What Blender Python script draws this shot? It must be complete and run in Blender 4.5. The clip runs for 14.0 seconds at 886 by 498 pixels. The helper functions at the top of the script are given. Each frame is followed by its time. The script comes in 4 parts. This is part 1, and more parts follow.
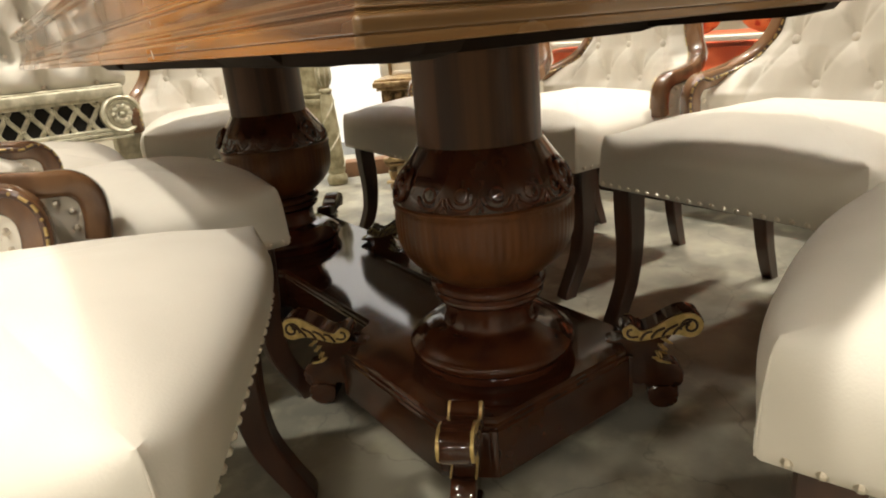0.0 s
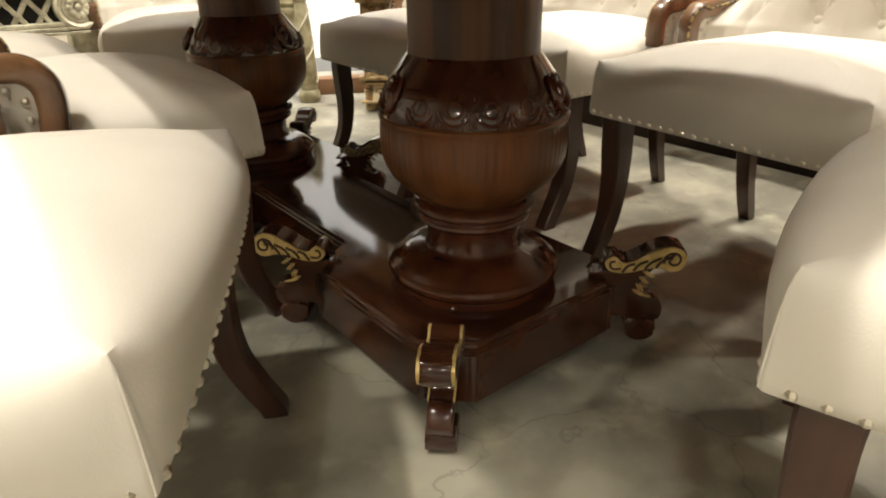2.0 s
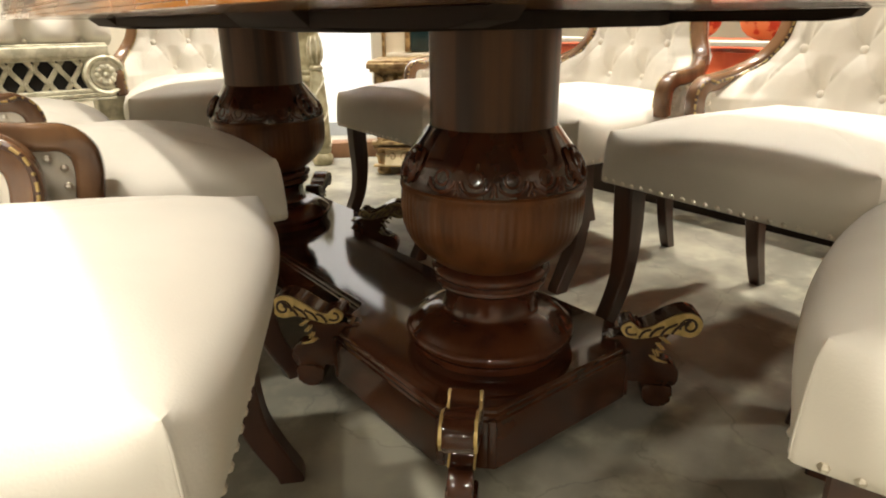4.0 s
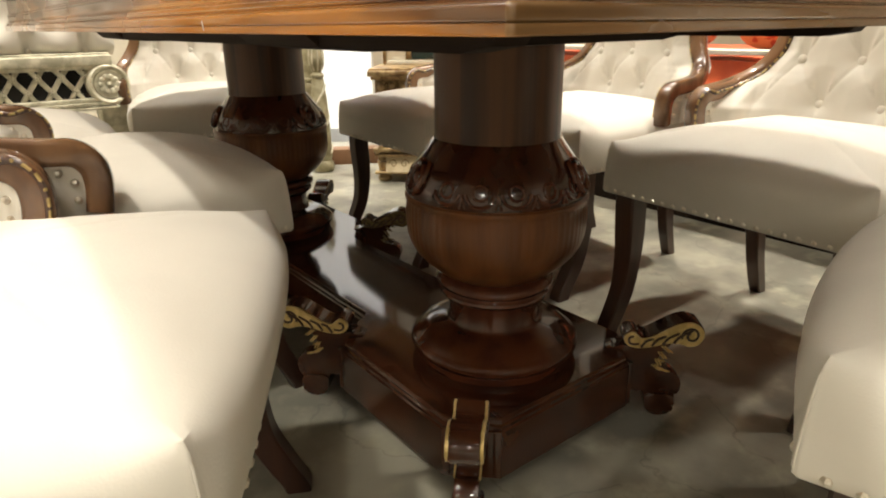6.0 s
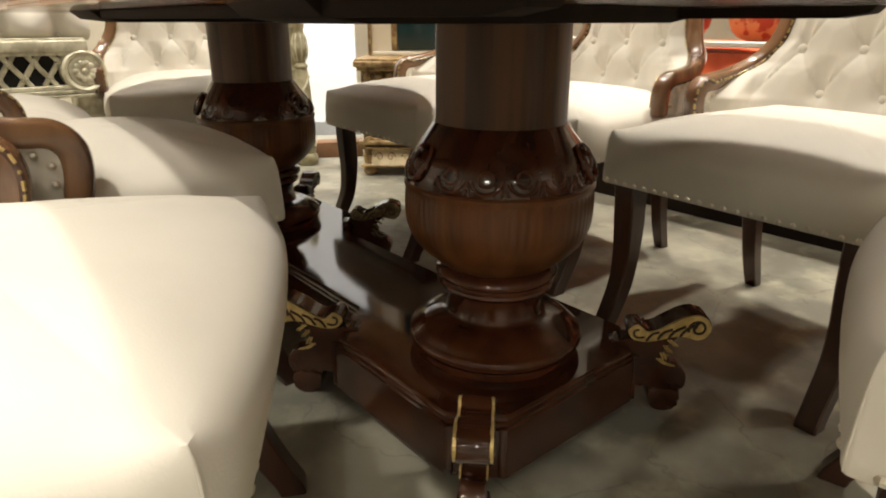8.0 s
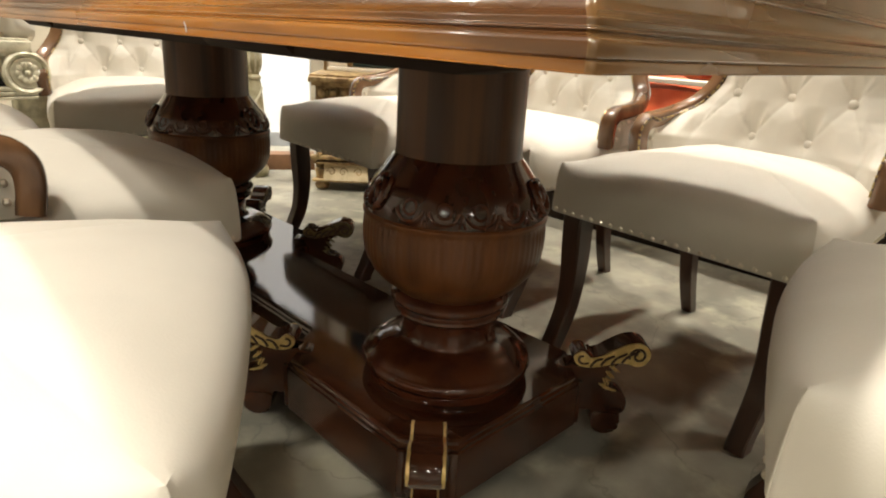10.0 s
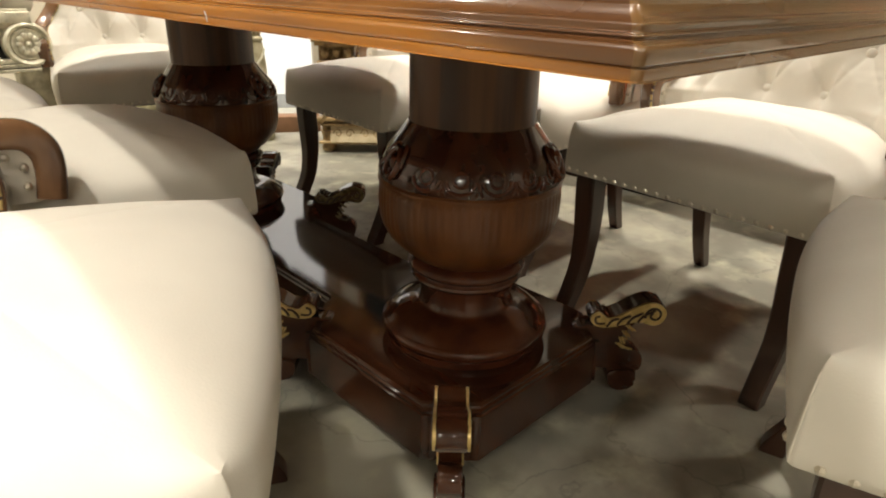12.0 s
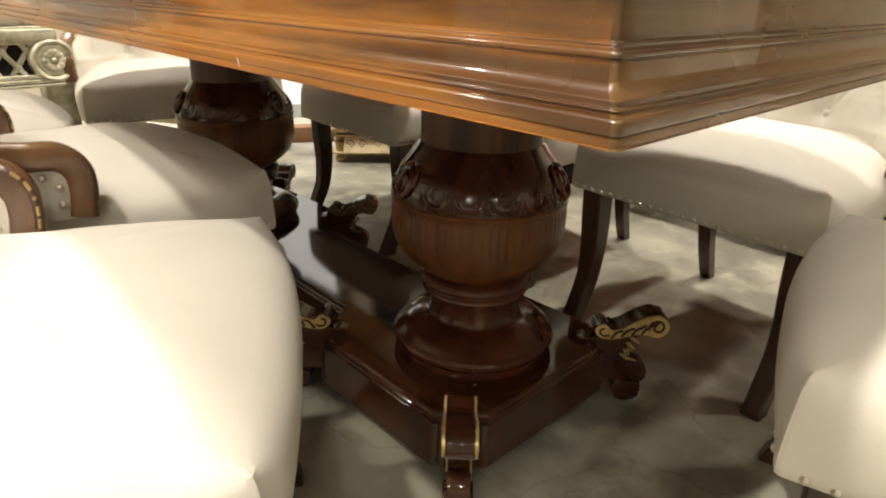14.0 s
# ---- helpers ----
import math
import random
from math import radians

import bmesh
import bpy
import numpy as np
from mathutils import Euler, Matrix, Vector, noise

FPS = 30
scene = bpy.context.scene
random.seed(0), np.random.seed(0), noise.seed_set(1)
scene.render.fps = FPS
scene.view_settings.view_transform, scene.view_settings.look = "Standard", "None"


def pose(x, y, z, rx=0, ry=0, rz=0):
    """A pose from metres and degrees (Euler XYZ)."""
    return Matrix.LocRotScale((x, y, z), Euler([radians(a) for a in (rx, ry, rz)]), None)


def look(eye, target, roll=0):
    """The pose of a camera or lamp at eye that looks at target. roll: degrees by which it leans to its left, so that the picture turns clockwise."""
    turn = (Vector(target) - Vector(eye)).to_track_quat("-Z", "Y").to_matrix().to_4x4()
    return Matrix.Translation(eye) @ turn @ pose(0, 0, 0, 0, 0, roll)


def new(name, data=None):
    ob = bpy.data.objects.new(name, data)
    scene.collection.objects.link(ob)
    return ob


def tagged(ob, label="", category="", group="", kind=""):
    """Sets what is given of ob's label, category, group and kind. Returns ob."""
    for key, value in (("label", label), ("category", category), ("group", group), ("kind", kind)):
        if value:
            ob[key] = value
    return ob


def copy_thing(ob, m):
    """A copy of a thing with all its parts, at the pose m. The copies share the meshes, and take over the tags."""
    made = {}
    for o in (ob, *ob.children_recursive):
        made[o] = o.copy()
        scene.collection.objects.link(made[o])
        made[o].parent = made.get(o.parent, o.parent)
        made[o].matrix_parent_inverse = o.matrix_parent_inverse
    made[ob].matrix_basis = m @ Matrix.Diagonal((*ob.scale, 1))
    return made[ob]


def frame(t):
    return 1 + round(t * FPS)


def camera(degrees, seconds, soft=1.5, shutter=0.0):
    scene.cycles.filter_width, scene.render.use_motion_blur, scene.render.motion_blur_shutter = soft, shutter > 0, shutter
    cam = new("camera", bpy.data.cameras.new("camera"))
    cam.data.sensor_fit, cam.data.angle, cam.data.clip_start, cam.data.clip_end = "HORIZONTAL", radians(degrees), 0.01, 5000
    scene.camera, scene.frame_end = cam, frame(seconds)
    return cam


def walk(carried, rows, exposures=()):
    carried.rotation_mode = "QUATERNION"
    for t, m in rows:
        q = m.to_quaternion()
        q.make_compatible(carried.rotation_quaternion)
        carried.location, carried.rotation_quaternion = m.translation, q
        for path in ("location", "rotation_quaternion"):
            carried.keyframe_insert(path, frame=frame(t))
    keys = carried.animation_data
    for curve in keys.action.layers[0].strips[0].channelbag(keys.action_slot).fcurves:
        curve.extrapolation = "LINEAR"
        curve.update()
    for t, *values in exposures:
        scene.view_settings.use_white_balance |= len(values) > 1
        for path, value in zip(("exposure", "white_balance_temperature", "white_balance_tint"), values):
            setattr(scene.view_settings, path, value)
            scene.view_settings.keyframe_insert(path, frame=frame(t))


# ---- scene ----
cam = camera(70.8, 14.0, 2.0)
PATH = [
    (0, (0.172, 0.024, 0.684), (1.252, 1.574, 0.027), -5.1),
    (0.5, (0.197, 0.036, 0.653), (1.274, 1.568, -0.048), -4.5),
    (1, (0.184, 0.042, 0.652), (1.269, 1.58, -0.023), -3.8),
    (1.5, (0.166, 0.052, 0.65), (1.256, 1.57, -0.064), -2.2),
    (2, (0.167, 0.07, 0.654), (1.275, 1.492, -0.212), -1.0),
    (2.5, (0.16, 0.073, 0.661), (1.281, 1.501, -0.177), -1.1),
    (3, (0.151, 0.075, 0.665), (1.283, 1.534, -0.104), -1.0),
    (5.5, (0.132, 0.074, 0.677), (1.287, 1.565, 0.011), -0.3),
    (6, (0.128, 0.075, 0.685), (1.279, 1.562, 0.006), -0.7),
    (6.5, (0.113, 0.097, 0.696), (1.423, 1.483, 0.094), 1.1),
    (7, (0.104, 0.102, 0.697), (1.414, 1.497, 0.115), 1.9),
    (7.5, (0.11, 0.113, 0.688), (1.392, 1.521, 0.078), 1.4),
    (8, (0.125, 0.127, 0.659), (1.326, 1.571, -0.029), -0.0),
    (10.5, (0.083, 0.123, 0.715), (1.444, 1.434, 0.061), 3.5),
    (11, (0.067, 0.12, 0.738), (1.395, 1.438, 0.03), 2.2),
    (11.5, (0.066, 0.119, 0.74), (1.383, 1.437, 0.012), 2.2),
    (12, (0.089, 0.138, 0.712), (1.379, 1.45, -0.072), 1.5),
    (12.5, (0.107, 0.163, 0.686), (1.398, 1.435, -0.159), 2.4),
    (13, (0.103, 0.158, 0.692), (1.399, 1.457, -0.104), 2.0),
    (13.5, (0.084, 0.134, 0.729), (1.381, 1.461, -0.018), 1.5),
    (14, (0.066, 0.113, 0.743), (1.335, 1.454, -0.025), 1.3),
]
EXPOSURES = [(0.0, 0.05), (0.5, 0.08), (1.0, 0.12), (1.5, 0.25), (2.0, 0.28), (2.5, 0.42), (3.0, 0.45), (5.5, 0.10), (6.0, 0.15), (7.0, 0.17), (7.5, 0.12), (8.0, 0.0), (10.5, 0.12), (11.5, 0.13), (12.5, 0.05), (14.0, 0.14)]
walk(cam, [(t, look(eye, target, roll)) for t, eye, target, roll in PATH], EXPOSURES)

# ---- light ----
LAMP_POWER = 250.0
world = bpy.data.worlds.new("world")
scene.world = world
world.use_nodes = True
world.node_tree.nodes["Background"].inputs[0].default_value = (1.0, 0.93, 0.82, 1)
world.node_tree.nodes["Background"].inputs[1].default_value = 0.01
CEILING = 3.0
LAMPS = [(x, y, 0.84 if x > 2 else 0.74 if x > 0 else 0.90) for x in (-0.7, 1.1, 2.5) for y in (2.1, 4.0) if x > 0 or y > 3]
LAMPS += [(-1.15, 2.15, 1.22), (-0.7, 0.7, 0.84), (-0.7, -0.7, 0.34), (-0.9, -2.0, 0.38), (1.1, 0.7, 0.36), (2.5, 0.7, 1.00), (2.9, -0.9, 0.66), (0.9, -1.1, 0.22), (-1.42, 0.2, 0.46)]
for lx, ly, share in LAMPS:
    lamp = bpy.data.lights.new("downlight", "SPOT")
    lamp.energy, lamp.color, lamp.shadow_soft_size = LAMP_POWER * share, (1.0, 0.94, 0.825), 0.07
    lamp.spot_size, lamp.spot_blend = radians(104), 0.8
    new("downlight_lamp", lamp).matrix_world = pose(lx, ly, CEILING - 0.03)
# wide lamps of the open showroom floor behind the table's corner, far enough off to shine in under the top
for lx, ly, share in ((-3.3, -3.9, 1.02), (-1.9, -5.2, 0.46), (-4.9, -2.6, 0.78)):
    lamp = bpy.data.lights.new("floodlight", "SPOT")
    lamp.energy, lamp.color, lamp.shadow_soft_size = LAMP_POWER * share, (1.0, 0.93, 0.80), 0.16
    lamp.spot_size, lamp.spot_blend = radians(156), 0.35
    new("floodlight_lamp", lamp).matrix_world = pose(lx, ly, CEILING - 0.03)
washer = bpy.data.lights.new("wall_washer", "SPOT")
washer.energy, washer.color, washer.shadow_soft_size = 520.0, (0.95, 0.96, 1.0), 0.05
washer.spot_size, washer.spot_blend = radians(52), 0.6
new("wall_washer_lamp", washer).matrix_world = look((1.35, 2.75, CEILING - 0.05), (1.95, 3.60, 0.9))

for eye, aim in (((-1.7, 3.2), (-2.5, 3.2)), ((-1.7, 4.5), (-2.5, 4.5))):
    beam = bpy.data.lights.new("wall_washer", "SPOT")
    beam.energy, beam.color, beam.shadow_soft_size = 300.0, (1.0, 0.94, 0.82), 0.05
    beam.spot_size, beam.spot_blend = radians(70), 0.8
    new("wall_washer_lamp", beam).matrix_world = look((*eye, CEILING - 0.05), (*aim, 1.6))

# ---- materials ----
def material(name, colour, rough=0.5, metal=0.0, second=None, scale=8.0, detail=6.0, stretch=(1, 1, 1), low=0.35, high=0.65,
             bump=0.0, bump_scale=60.0, bump_stretch=(1, 1, 1), coat=0.0, sheen=0.0, rough_vary=0.0, specular=0.5, stain=None, stain_scale=1.5, vary=0.0, crack=None):
    mat = bpy.data.materials.new(name)
    mat.use_nodes = True
    nodes, links = mat.node_tree.nodes, mat.node_tree.links
    bsdf = nodes["Principled BSDF"]
    bsdf.inputs["Roughness"].default_value = rough
    bsdf.inputs["Metallic"].default_value = metal
    bsdf.inputs["Specular IOR Level"].default_value = specular
    bsdf.inputs["Coat Weight"].default_value = coat
    bsdf.inputs["Coat Roughness"].default_value = 0.05
    bsdf.inputs["Sheen Weight"].default_value = sheen
    coords = nodes.new("ShaderNodeTexCoord")

    def noise_at(scale, stretch, detail):
        mapping = nodes.new("ShaderNodeMapping")
        mapping.inputs["Scale"].default_value = stretch
        links.new(coords.outputs["Object"], mapping.inputs["Vector"])
        tex = nodes.new("ShaderNodeTexNoise")
        tex.inputs["Scale"].default_value, tex.inputs["Detail"].default_value = scale, detail
        links.new(mapping.outputs["Vector"], tex.inputs["Vector"])
        return tex.outputs["Fac"]

    def mix(fac, a, b):
        node = nodes.new("ShaderNodeMix")
        node.data_type = "RGBA"
        for value, socket in ((fac, node.inputs[0]), (a, node.inputs[6]), (b, node.inputs[7])):
            if hasattr(value, "is_output"):
                links.new(value, socket)
            else:
                socket.default_value = value if isinstance(value, float) else (*value, 1)
        return node.outputs[2]

    def ramp(fac, low, high):
        node = nodes.new("ShaderNodeMapRange")
        node.inputs["From Min"].default_value, node.inputs["From Max"].default_value = low, high
        node.interpolation_type = "SMOOTHSTEP"
        links.new(fac, node.inputs["Value"])
        return node.outputs["Result"]

    grain = noise_at(scale, stretch, detail)
    base = mix(ramp(grain, low, high), colour, second or tuple(c * 0.82 for c in colour))
    if stain:
        base = mix(ramp(noise_at(stain_scale, (1, 1, 1), 8.0), 0.45, 0.68), base, stain)
    if crack:
        bent = nodes.new("ShaderNodeVectorMath")
        bent.operation = "MULTIPLY_ADD"
        wobble = nodes.new("ShaderNodeTexNoise")
        wobble.inputs["Scale"].default_value, wobble.inputs["Detail"].default_value = 5.0, 6.0
        links.new(coords.outputs["Object"], wobble.inputs["Vector"])
        links.new(wobble.outputs["Color"], bent.inputs[0])
        bent.inputs[1].default_value = (0.35, 0.35, 0.35)
        links.new(coords.outputs["Object"], bent.inputs[2])
        cells = nodes.new("ShaderNodeTexVoronoi")
        cells.feature = "DISTANCE_TO_EDGE"
        cells.inputs["Scale"].default_value = 2.3
        links.new(bent.outputs[0], cells.inputs["Vector"])
        line = nodes.new("ShaderNodeMapRange")
        line.inputs["From Min"].default_value, line.inputs["From Max"].default_value = 0.003, 0.010
        line.inputs["To Min"].default_value, line.inputs["To Max"].default_value = 0.32, 0.0
        links.new(cells.outputs["Distance"], line.inputs["Value"])
        base = mix(line.outputs["Result"], base, crack)
        blot = ramp(noise_at(11.0, (1, 1, 1), 12.0), 0.48, 0.80)
        base = mix(blot, base, (0.43, 0.405, 0.30))
    if vary:
        info = nodes.new("ShaderNodeObjectInfo")
        hsv = nodes.new("ShaderNodeHueSaturation")
        links.new(base, hsv.inputs["Color"])
        shade = nodes.new("ShaderNodeMapRange")
        shade.inputs["To Min"].default_value, shade.inputs["To Max"].default_value = 1 - vary, 1 + vary
        links.new(info.outputs["Random"], shade.inputs["Value"])
        links.new(shade.outputs["Result"], hsv.inputs["Value"])
        base = hsv.outputs["Color"]
    links.new(base, bsdf.inputs["Base Color"])
    if rough_vary:
        node = nodes.new("ShaderNodeMapRange")
        node.inputs["To Min"].default_value, node.inputs["To Max"].default_value = rough - rough_vary, rough + rough_vary
        links.new(noise_at(scale * 0.6, (1, 1, 1), 5.0), node.inputs["Value"])
        links.new(node.outputs["Result"], bsdf.inputs["Roughness"])
    if bump:
        node = nodes.new("ShaderNodeBump")
        node.inputs["Strength"].default_value, node.inputs["Distance"].default_value = bump, 0.002
        links.new(noise_at(bump_scale, bump_stretch, 4.0), node.inputs["Height"])
        links.new(node.outputs["Normal"], bsdf.inputs["Normal"])
    return mat


MAHOGANY = material("mahogany", (0.084, 0.025, 0.011), 0.12, second=(0.050, 0.015, 0.008), scale=22, stretch=(1, 1, 0.08), coat=0.12, rough_vary=0.03, bump=0.03, bump_scale=90, bump_stretch=(1, 1, 0.1))
URN_WOOD = material("reeded_mahogany", (0.145, 0.053, 0.017), 0.3, second=(0.080, 0.029, 0.010), scale=26, stretch=(1, 1, 0.08), coat=0.12, specular=0.28, rough_vary=0.06)
COLUMN_WOOD = material("column_mahogany", (0.100, 0.045, 0.021), 0.34, second=(0.036, 0.016, 0.008), scale=30, stretch=(1, 1, 0.02), coat=0.04, specular=0.24, low=0.38, high=0.62)
BASE_WOOD = material("dark_polished_wood", (0.062, 0.021, 0.009), 0.08, second=(0.036, 0.012, 0.006), scale=20, stretch=(1, 0.1, 1), coat=0.15, specular=0.5, rough_vary=0.02)
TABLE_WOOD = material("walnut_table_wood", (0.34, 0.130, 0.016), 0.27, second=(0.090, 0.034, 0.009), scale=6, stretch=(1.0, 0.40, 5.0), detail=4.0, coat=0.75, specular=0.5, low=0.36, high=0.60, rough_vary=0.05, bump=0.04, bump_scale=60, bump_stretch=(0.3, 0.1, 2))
# same walnut for the ends, their dimmer, greyer light put into the colour
TABLE_WOOD_SHADED = material("walnut_table_shaded_end", (0.190, 0.098, 0.034), 0.27, second=(0.075, 0.038, 0.014), scale=7, stretch=(0.30, 1.0, 6.0), detail=3.0, coat=1.0, low=0.36, high=0.66, rough_vary=0.05)
# darker urn mahogany: the tabletop's shadow on the shoulder is painted in
SHADED_URN_WOOD = material("shaded_urn_mahogany", (0.062, 0.020, 0.010), 0.14, second=(0.034, 0.011, 0.006), scale=22, stretch=(1, 1, 0.1), coat=0.5, rough_vary=0.04)
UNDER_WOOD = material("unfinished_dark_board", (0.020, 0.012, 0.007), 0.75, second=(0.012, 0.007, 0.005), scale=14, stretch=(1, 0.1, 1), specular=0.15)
LEG_WOOD = material("chair_leg_wood", (0.058, 0.022, 0.011), 0.3, second=(0.028, 0.011, 0.007), scale=20, stretch=(1, 1, 0.1), coat=0.2)
FRAME_WOOD = material("chair_frame_wood", (0.20, 0.104, 0.050), 0.24, second=(0.080, 0.038, 0.019), scale=14, stretch=(1, 1, 0.4), coat=0.4, low=0.35, high=0.7)
HIDE = material("cream_upholstery", (0.652, 0.611, 0.531), 0.56, second=(0.607, 0.567, 0.490), scale=5, bump=0.12, bump_scale=420, sheen=0.15, rough_vary=0.07, specular=0.4)
GILT = material("gold_paint", (0.72, 0.55, 0.23), 0.34, 0.35, second=(0.52, 0.37, 0.13), scale=60, rough_vary=0.1)
# darkened copy of the gold paint, with the far pedestal's shade in its colour
SHADED_GILT = material("shaded_gold_paint", (0.20, 0.15, 0.06), 0.40, 0.3, second=(0.07, 0.05, 0.025), scale=70, rough_vary=0.1)
BEAD = material("antique_gold_bead", (0.52, 0.38, 0.15), 0.35, 0.5, second=(0.32, 0.22, 0.08), scale=80)
STEEL = material("nail_steel", (0.86, 0.81, 0.72), 0.34, 1.0, second=(0.70, 0.64, 0.54), scale=200)
CONCRETE = material("stained_concrete", (0.355, 0.334, 0.262), 0.42, second=(0.215, 0.203, 0.164), scale=4.2, detail=12, low=0.38, high=0.62, bump=0.16, bump_scale=40, rough_vary=0.14, specular=0.3, stain=(0.158, 0.152, 0.123), stain_scale=2.3, crack=(0.09, 0.085, 0.075))
PLASTER = material("cream_wall_paint", (0.74, 0.68, 0.56), 0.8, second=(0.70, 0.64, 0.53), scale=3, bump=0.1, bump_scale=120)
WHITE = material("white_wall_paint", (0.86, 0.85, 0.82), 0.7, second=(0.83, 0.82, 0.79), scale=3, bump=0.05, bump_scale=150)
SILVER = material("silver_gilt_wood", (0.68, 0.64, 0.49), 0.36, 0.12, second=(0.42, 0.39, 0.28), scale=30, rough_vary=0.1)
OLIVE = material("olive_gilt_wood", (0.42, 0.38, 0.25), 0.36, 0.12, second=(0.24, 0.21, 0.12), scale=24, rough_vary=0.1)
ANTIQUE = material("antique_gold_wood", (0.46, 0.33, 0.16), 0.42, 0.2, second=(0.17, 0.10, 0.04), scale=28, rough_vary=0.1)
PARCHMENT = material("parchment_paint", (0.60, 0.50, 0.32), 0.5, second=(0.42, 0.33, 0.19), scale=14, low=0.4, high=0.7)
DARK_CLOTH = material("dark_lattice_backing", (0.025, 0.024, 0.022), 0.8)
RED = material("red_satin_cloth", (0.90, 0.19, 0.070), 0.4, second=(0.76, 0.12, 0.042), scale=9, sheen=0.2)
PATTERN = material("red_brown_patterned_cloth", (0.25, 0.05, 0.03), 0.6, second=(0.42, 0.28, 0.14), scale=22, low=0.45, high=0.55)
TEAL = material("dark_teal_panel", (0.008, 0.03, 0.035), 0.15, second=(0.005, 0.02, 0.025), scale=4)
BROWN = material("brown_cardboard", (0.22, 0.11, 0.05), 0.7, second=(0.16, 0.08, 0.035), scale=12)
GREY = material("grey_painted_plinth", (0.32, 0.32, 0.31), 0.6)
CEILING_PAINT = material("ceiling_paint", (0.74, 0.72, 0.68), 0.8, scale=2)


# ---- building helpers ----
def link_mesh(name, bm, mat, parent=None, label="", smooth=True):
    mesh = bpy.data.meshes.new(name)
    bmesh.ops.recalc_face_normals(bm, faces=bm.faces)
    bm.to_mesh(mesh)
    bm.free()
    for m in mat if isinstance(mat, (list, tuple)) else [mat]:
        mesh.materials.append(m)
    if smooth:
        mesh.polygons.foreach_set("use_smooth", [True] * len(mesh.polygons))
        mesh.set_sharp_from_angle(angle=radians(38))
    ob = new(name, mesh)
    if parent:
        ob.parent = parent
    if label:
        tagged(ob, label)
    return ob


def part(name, bm, mat, parent, label="", smooth=True):
    return link_mesh(name, bm, mat, parent, label, smooth)


def thing(name, label, category, group="", at=None, kind=""):
    ob = new(name)
    ob.empty_display_size = 0.05
    if at:
        ob.matrix_basis = at
    return tagged(ob, label, category, group, kind)


def box(bm, x0, x1, y0, y1, z0, z1, bevel=0.0, m=None):
    verts = bmesh.ops.create_cube(bm, size=1)["verts"]
    bmesh.ops.scale(bm, vec=(x1 - x0, y1 - y0, z1 - z0), verts=verts)
    bmesh.ops.translate(bm, vec=((x0 + x1) / 2, (y0 + y1) / 2, (z0 + z1) / 2), verts=verts)
    if bevel:
        edges = list({e for v in verts for e in v.link_edges})
        made = bmesh.ops.bevel(bm, geom=edges, offset=bevel, segments=2, affect="EDGES", profile=0.6)
        verts = list({v for f in made["faces"] for v in f.verts} | {v for v in verts if v.is_valid})
    if m:
        bmesh.ops.transform(bm, matrix=m, verts=verts)
    return verts


def lathe(bm, profile, steps=64, centre=(0, 0), cap=True, ripple=None):
    rings = []
    for r, z in profile:
        ring = []
        for i in range(steps):
            a = 2 * math.pi * i / steps
            rr = r + (ripple(a, z) if ripple else 0)
            ring.append(bm.verts.new((centre[0] + rr * math.cos(a), centre[1] + rr * math.sin(a), z)))
        rings.append(ring)
    for low, high in zip(rings, rings[1:]):
        for i in range(steps):
            j = (i + 1) % steps
            bm.faces.new((low[i], low[j], high[j], high[i]))
    if cap:
        bm.faces.new(rings[0][::-1])
        bm.faces.new(rings[-1])


def smooth_points(points, n=8, closed=False):
    """Catmull-Rom through the points."""
    pts = [Vector(p) for p in points]
    out, count = [], len(pts)
    spans = range(count) if closed else range(count - 1)
    for i in spans:
        if closed:
            a, b, c, d = (pts[(i + k) % count] for k in (-1, 0, 1, 2))
        else:
            b, c = pts[i], pts[i + 1]
            a = pts[i - 1] if i else b * 2 - c
            d = pts[i + 2] if i + 2 < count else c * 2 - b
        for k in range(n):
            t = k / n
            out.append(0.5 * (2 * b + (c - a) * t + (2 * a - 5 * b + 4 * c - d) * t * t + (3 * b - a - 3 * c + d) * t ** 3))
    if not closed:
        out.append(pts[-1])
    return out


def sweep(bm, points, section, up=(0, 0, 1), scales=None, closed=False, cap=True):
    """Carry a flat section, a list of (side, up) offsets, along the points."""
    pts = [Vector(p) for p in points]
    rings, up, count = [], Vector(up), len(pts)
    for i, p in enumerate(pts):
        before = pts[i - 1] if i or closed else p
        after = pts[(i + 1) % count] if i + 1 < count or closed else p
        along = (after - before).normalized()
        side = along.cross(up)
        if side.length < 1e-4:
            side = along.cross(Vector((0, 1, 0)))
        side.normalize()
        top = side.cross(along).normalized()
        s = scales[i] if scales else 1.0
        sa, sb = s if isinstance(s, tuple) else (s, s)
        rings.append([bm.verts.new(p + side * (a * sa) + top * (b * sb)) for a, b in section])
    size = len(section)
    pairs = list(zip(rings, rings[1:])) + ([(rings[-1], rings[0])] if closed else [])
    for low, high in pairs:
        for k in range(size):
            bm.faces.new((low[k], low[(k + 1) % size], high[(k + 1) % size], high[k]))
    if cap and not closed:
        bm.faces.new(rings[0][::-1])
        bm.faces.new(rings[-1])


def circle(r, n=10, squash=1.0):
    return [(r * math.cos(2 * math.pi * k / n), squash * r * math.sin(2 * math.pi * k / n)) for k in range(n)]


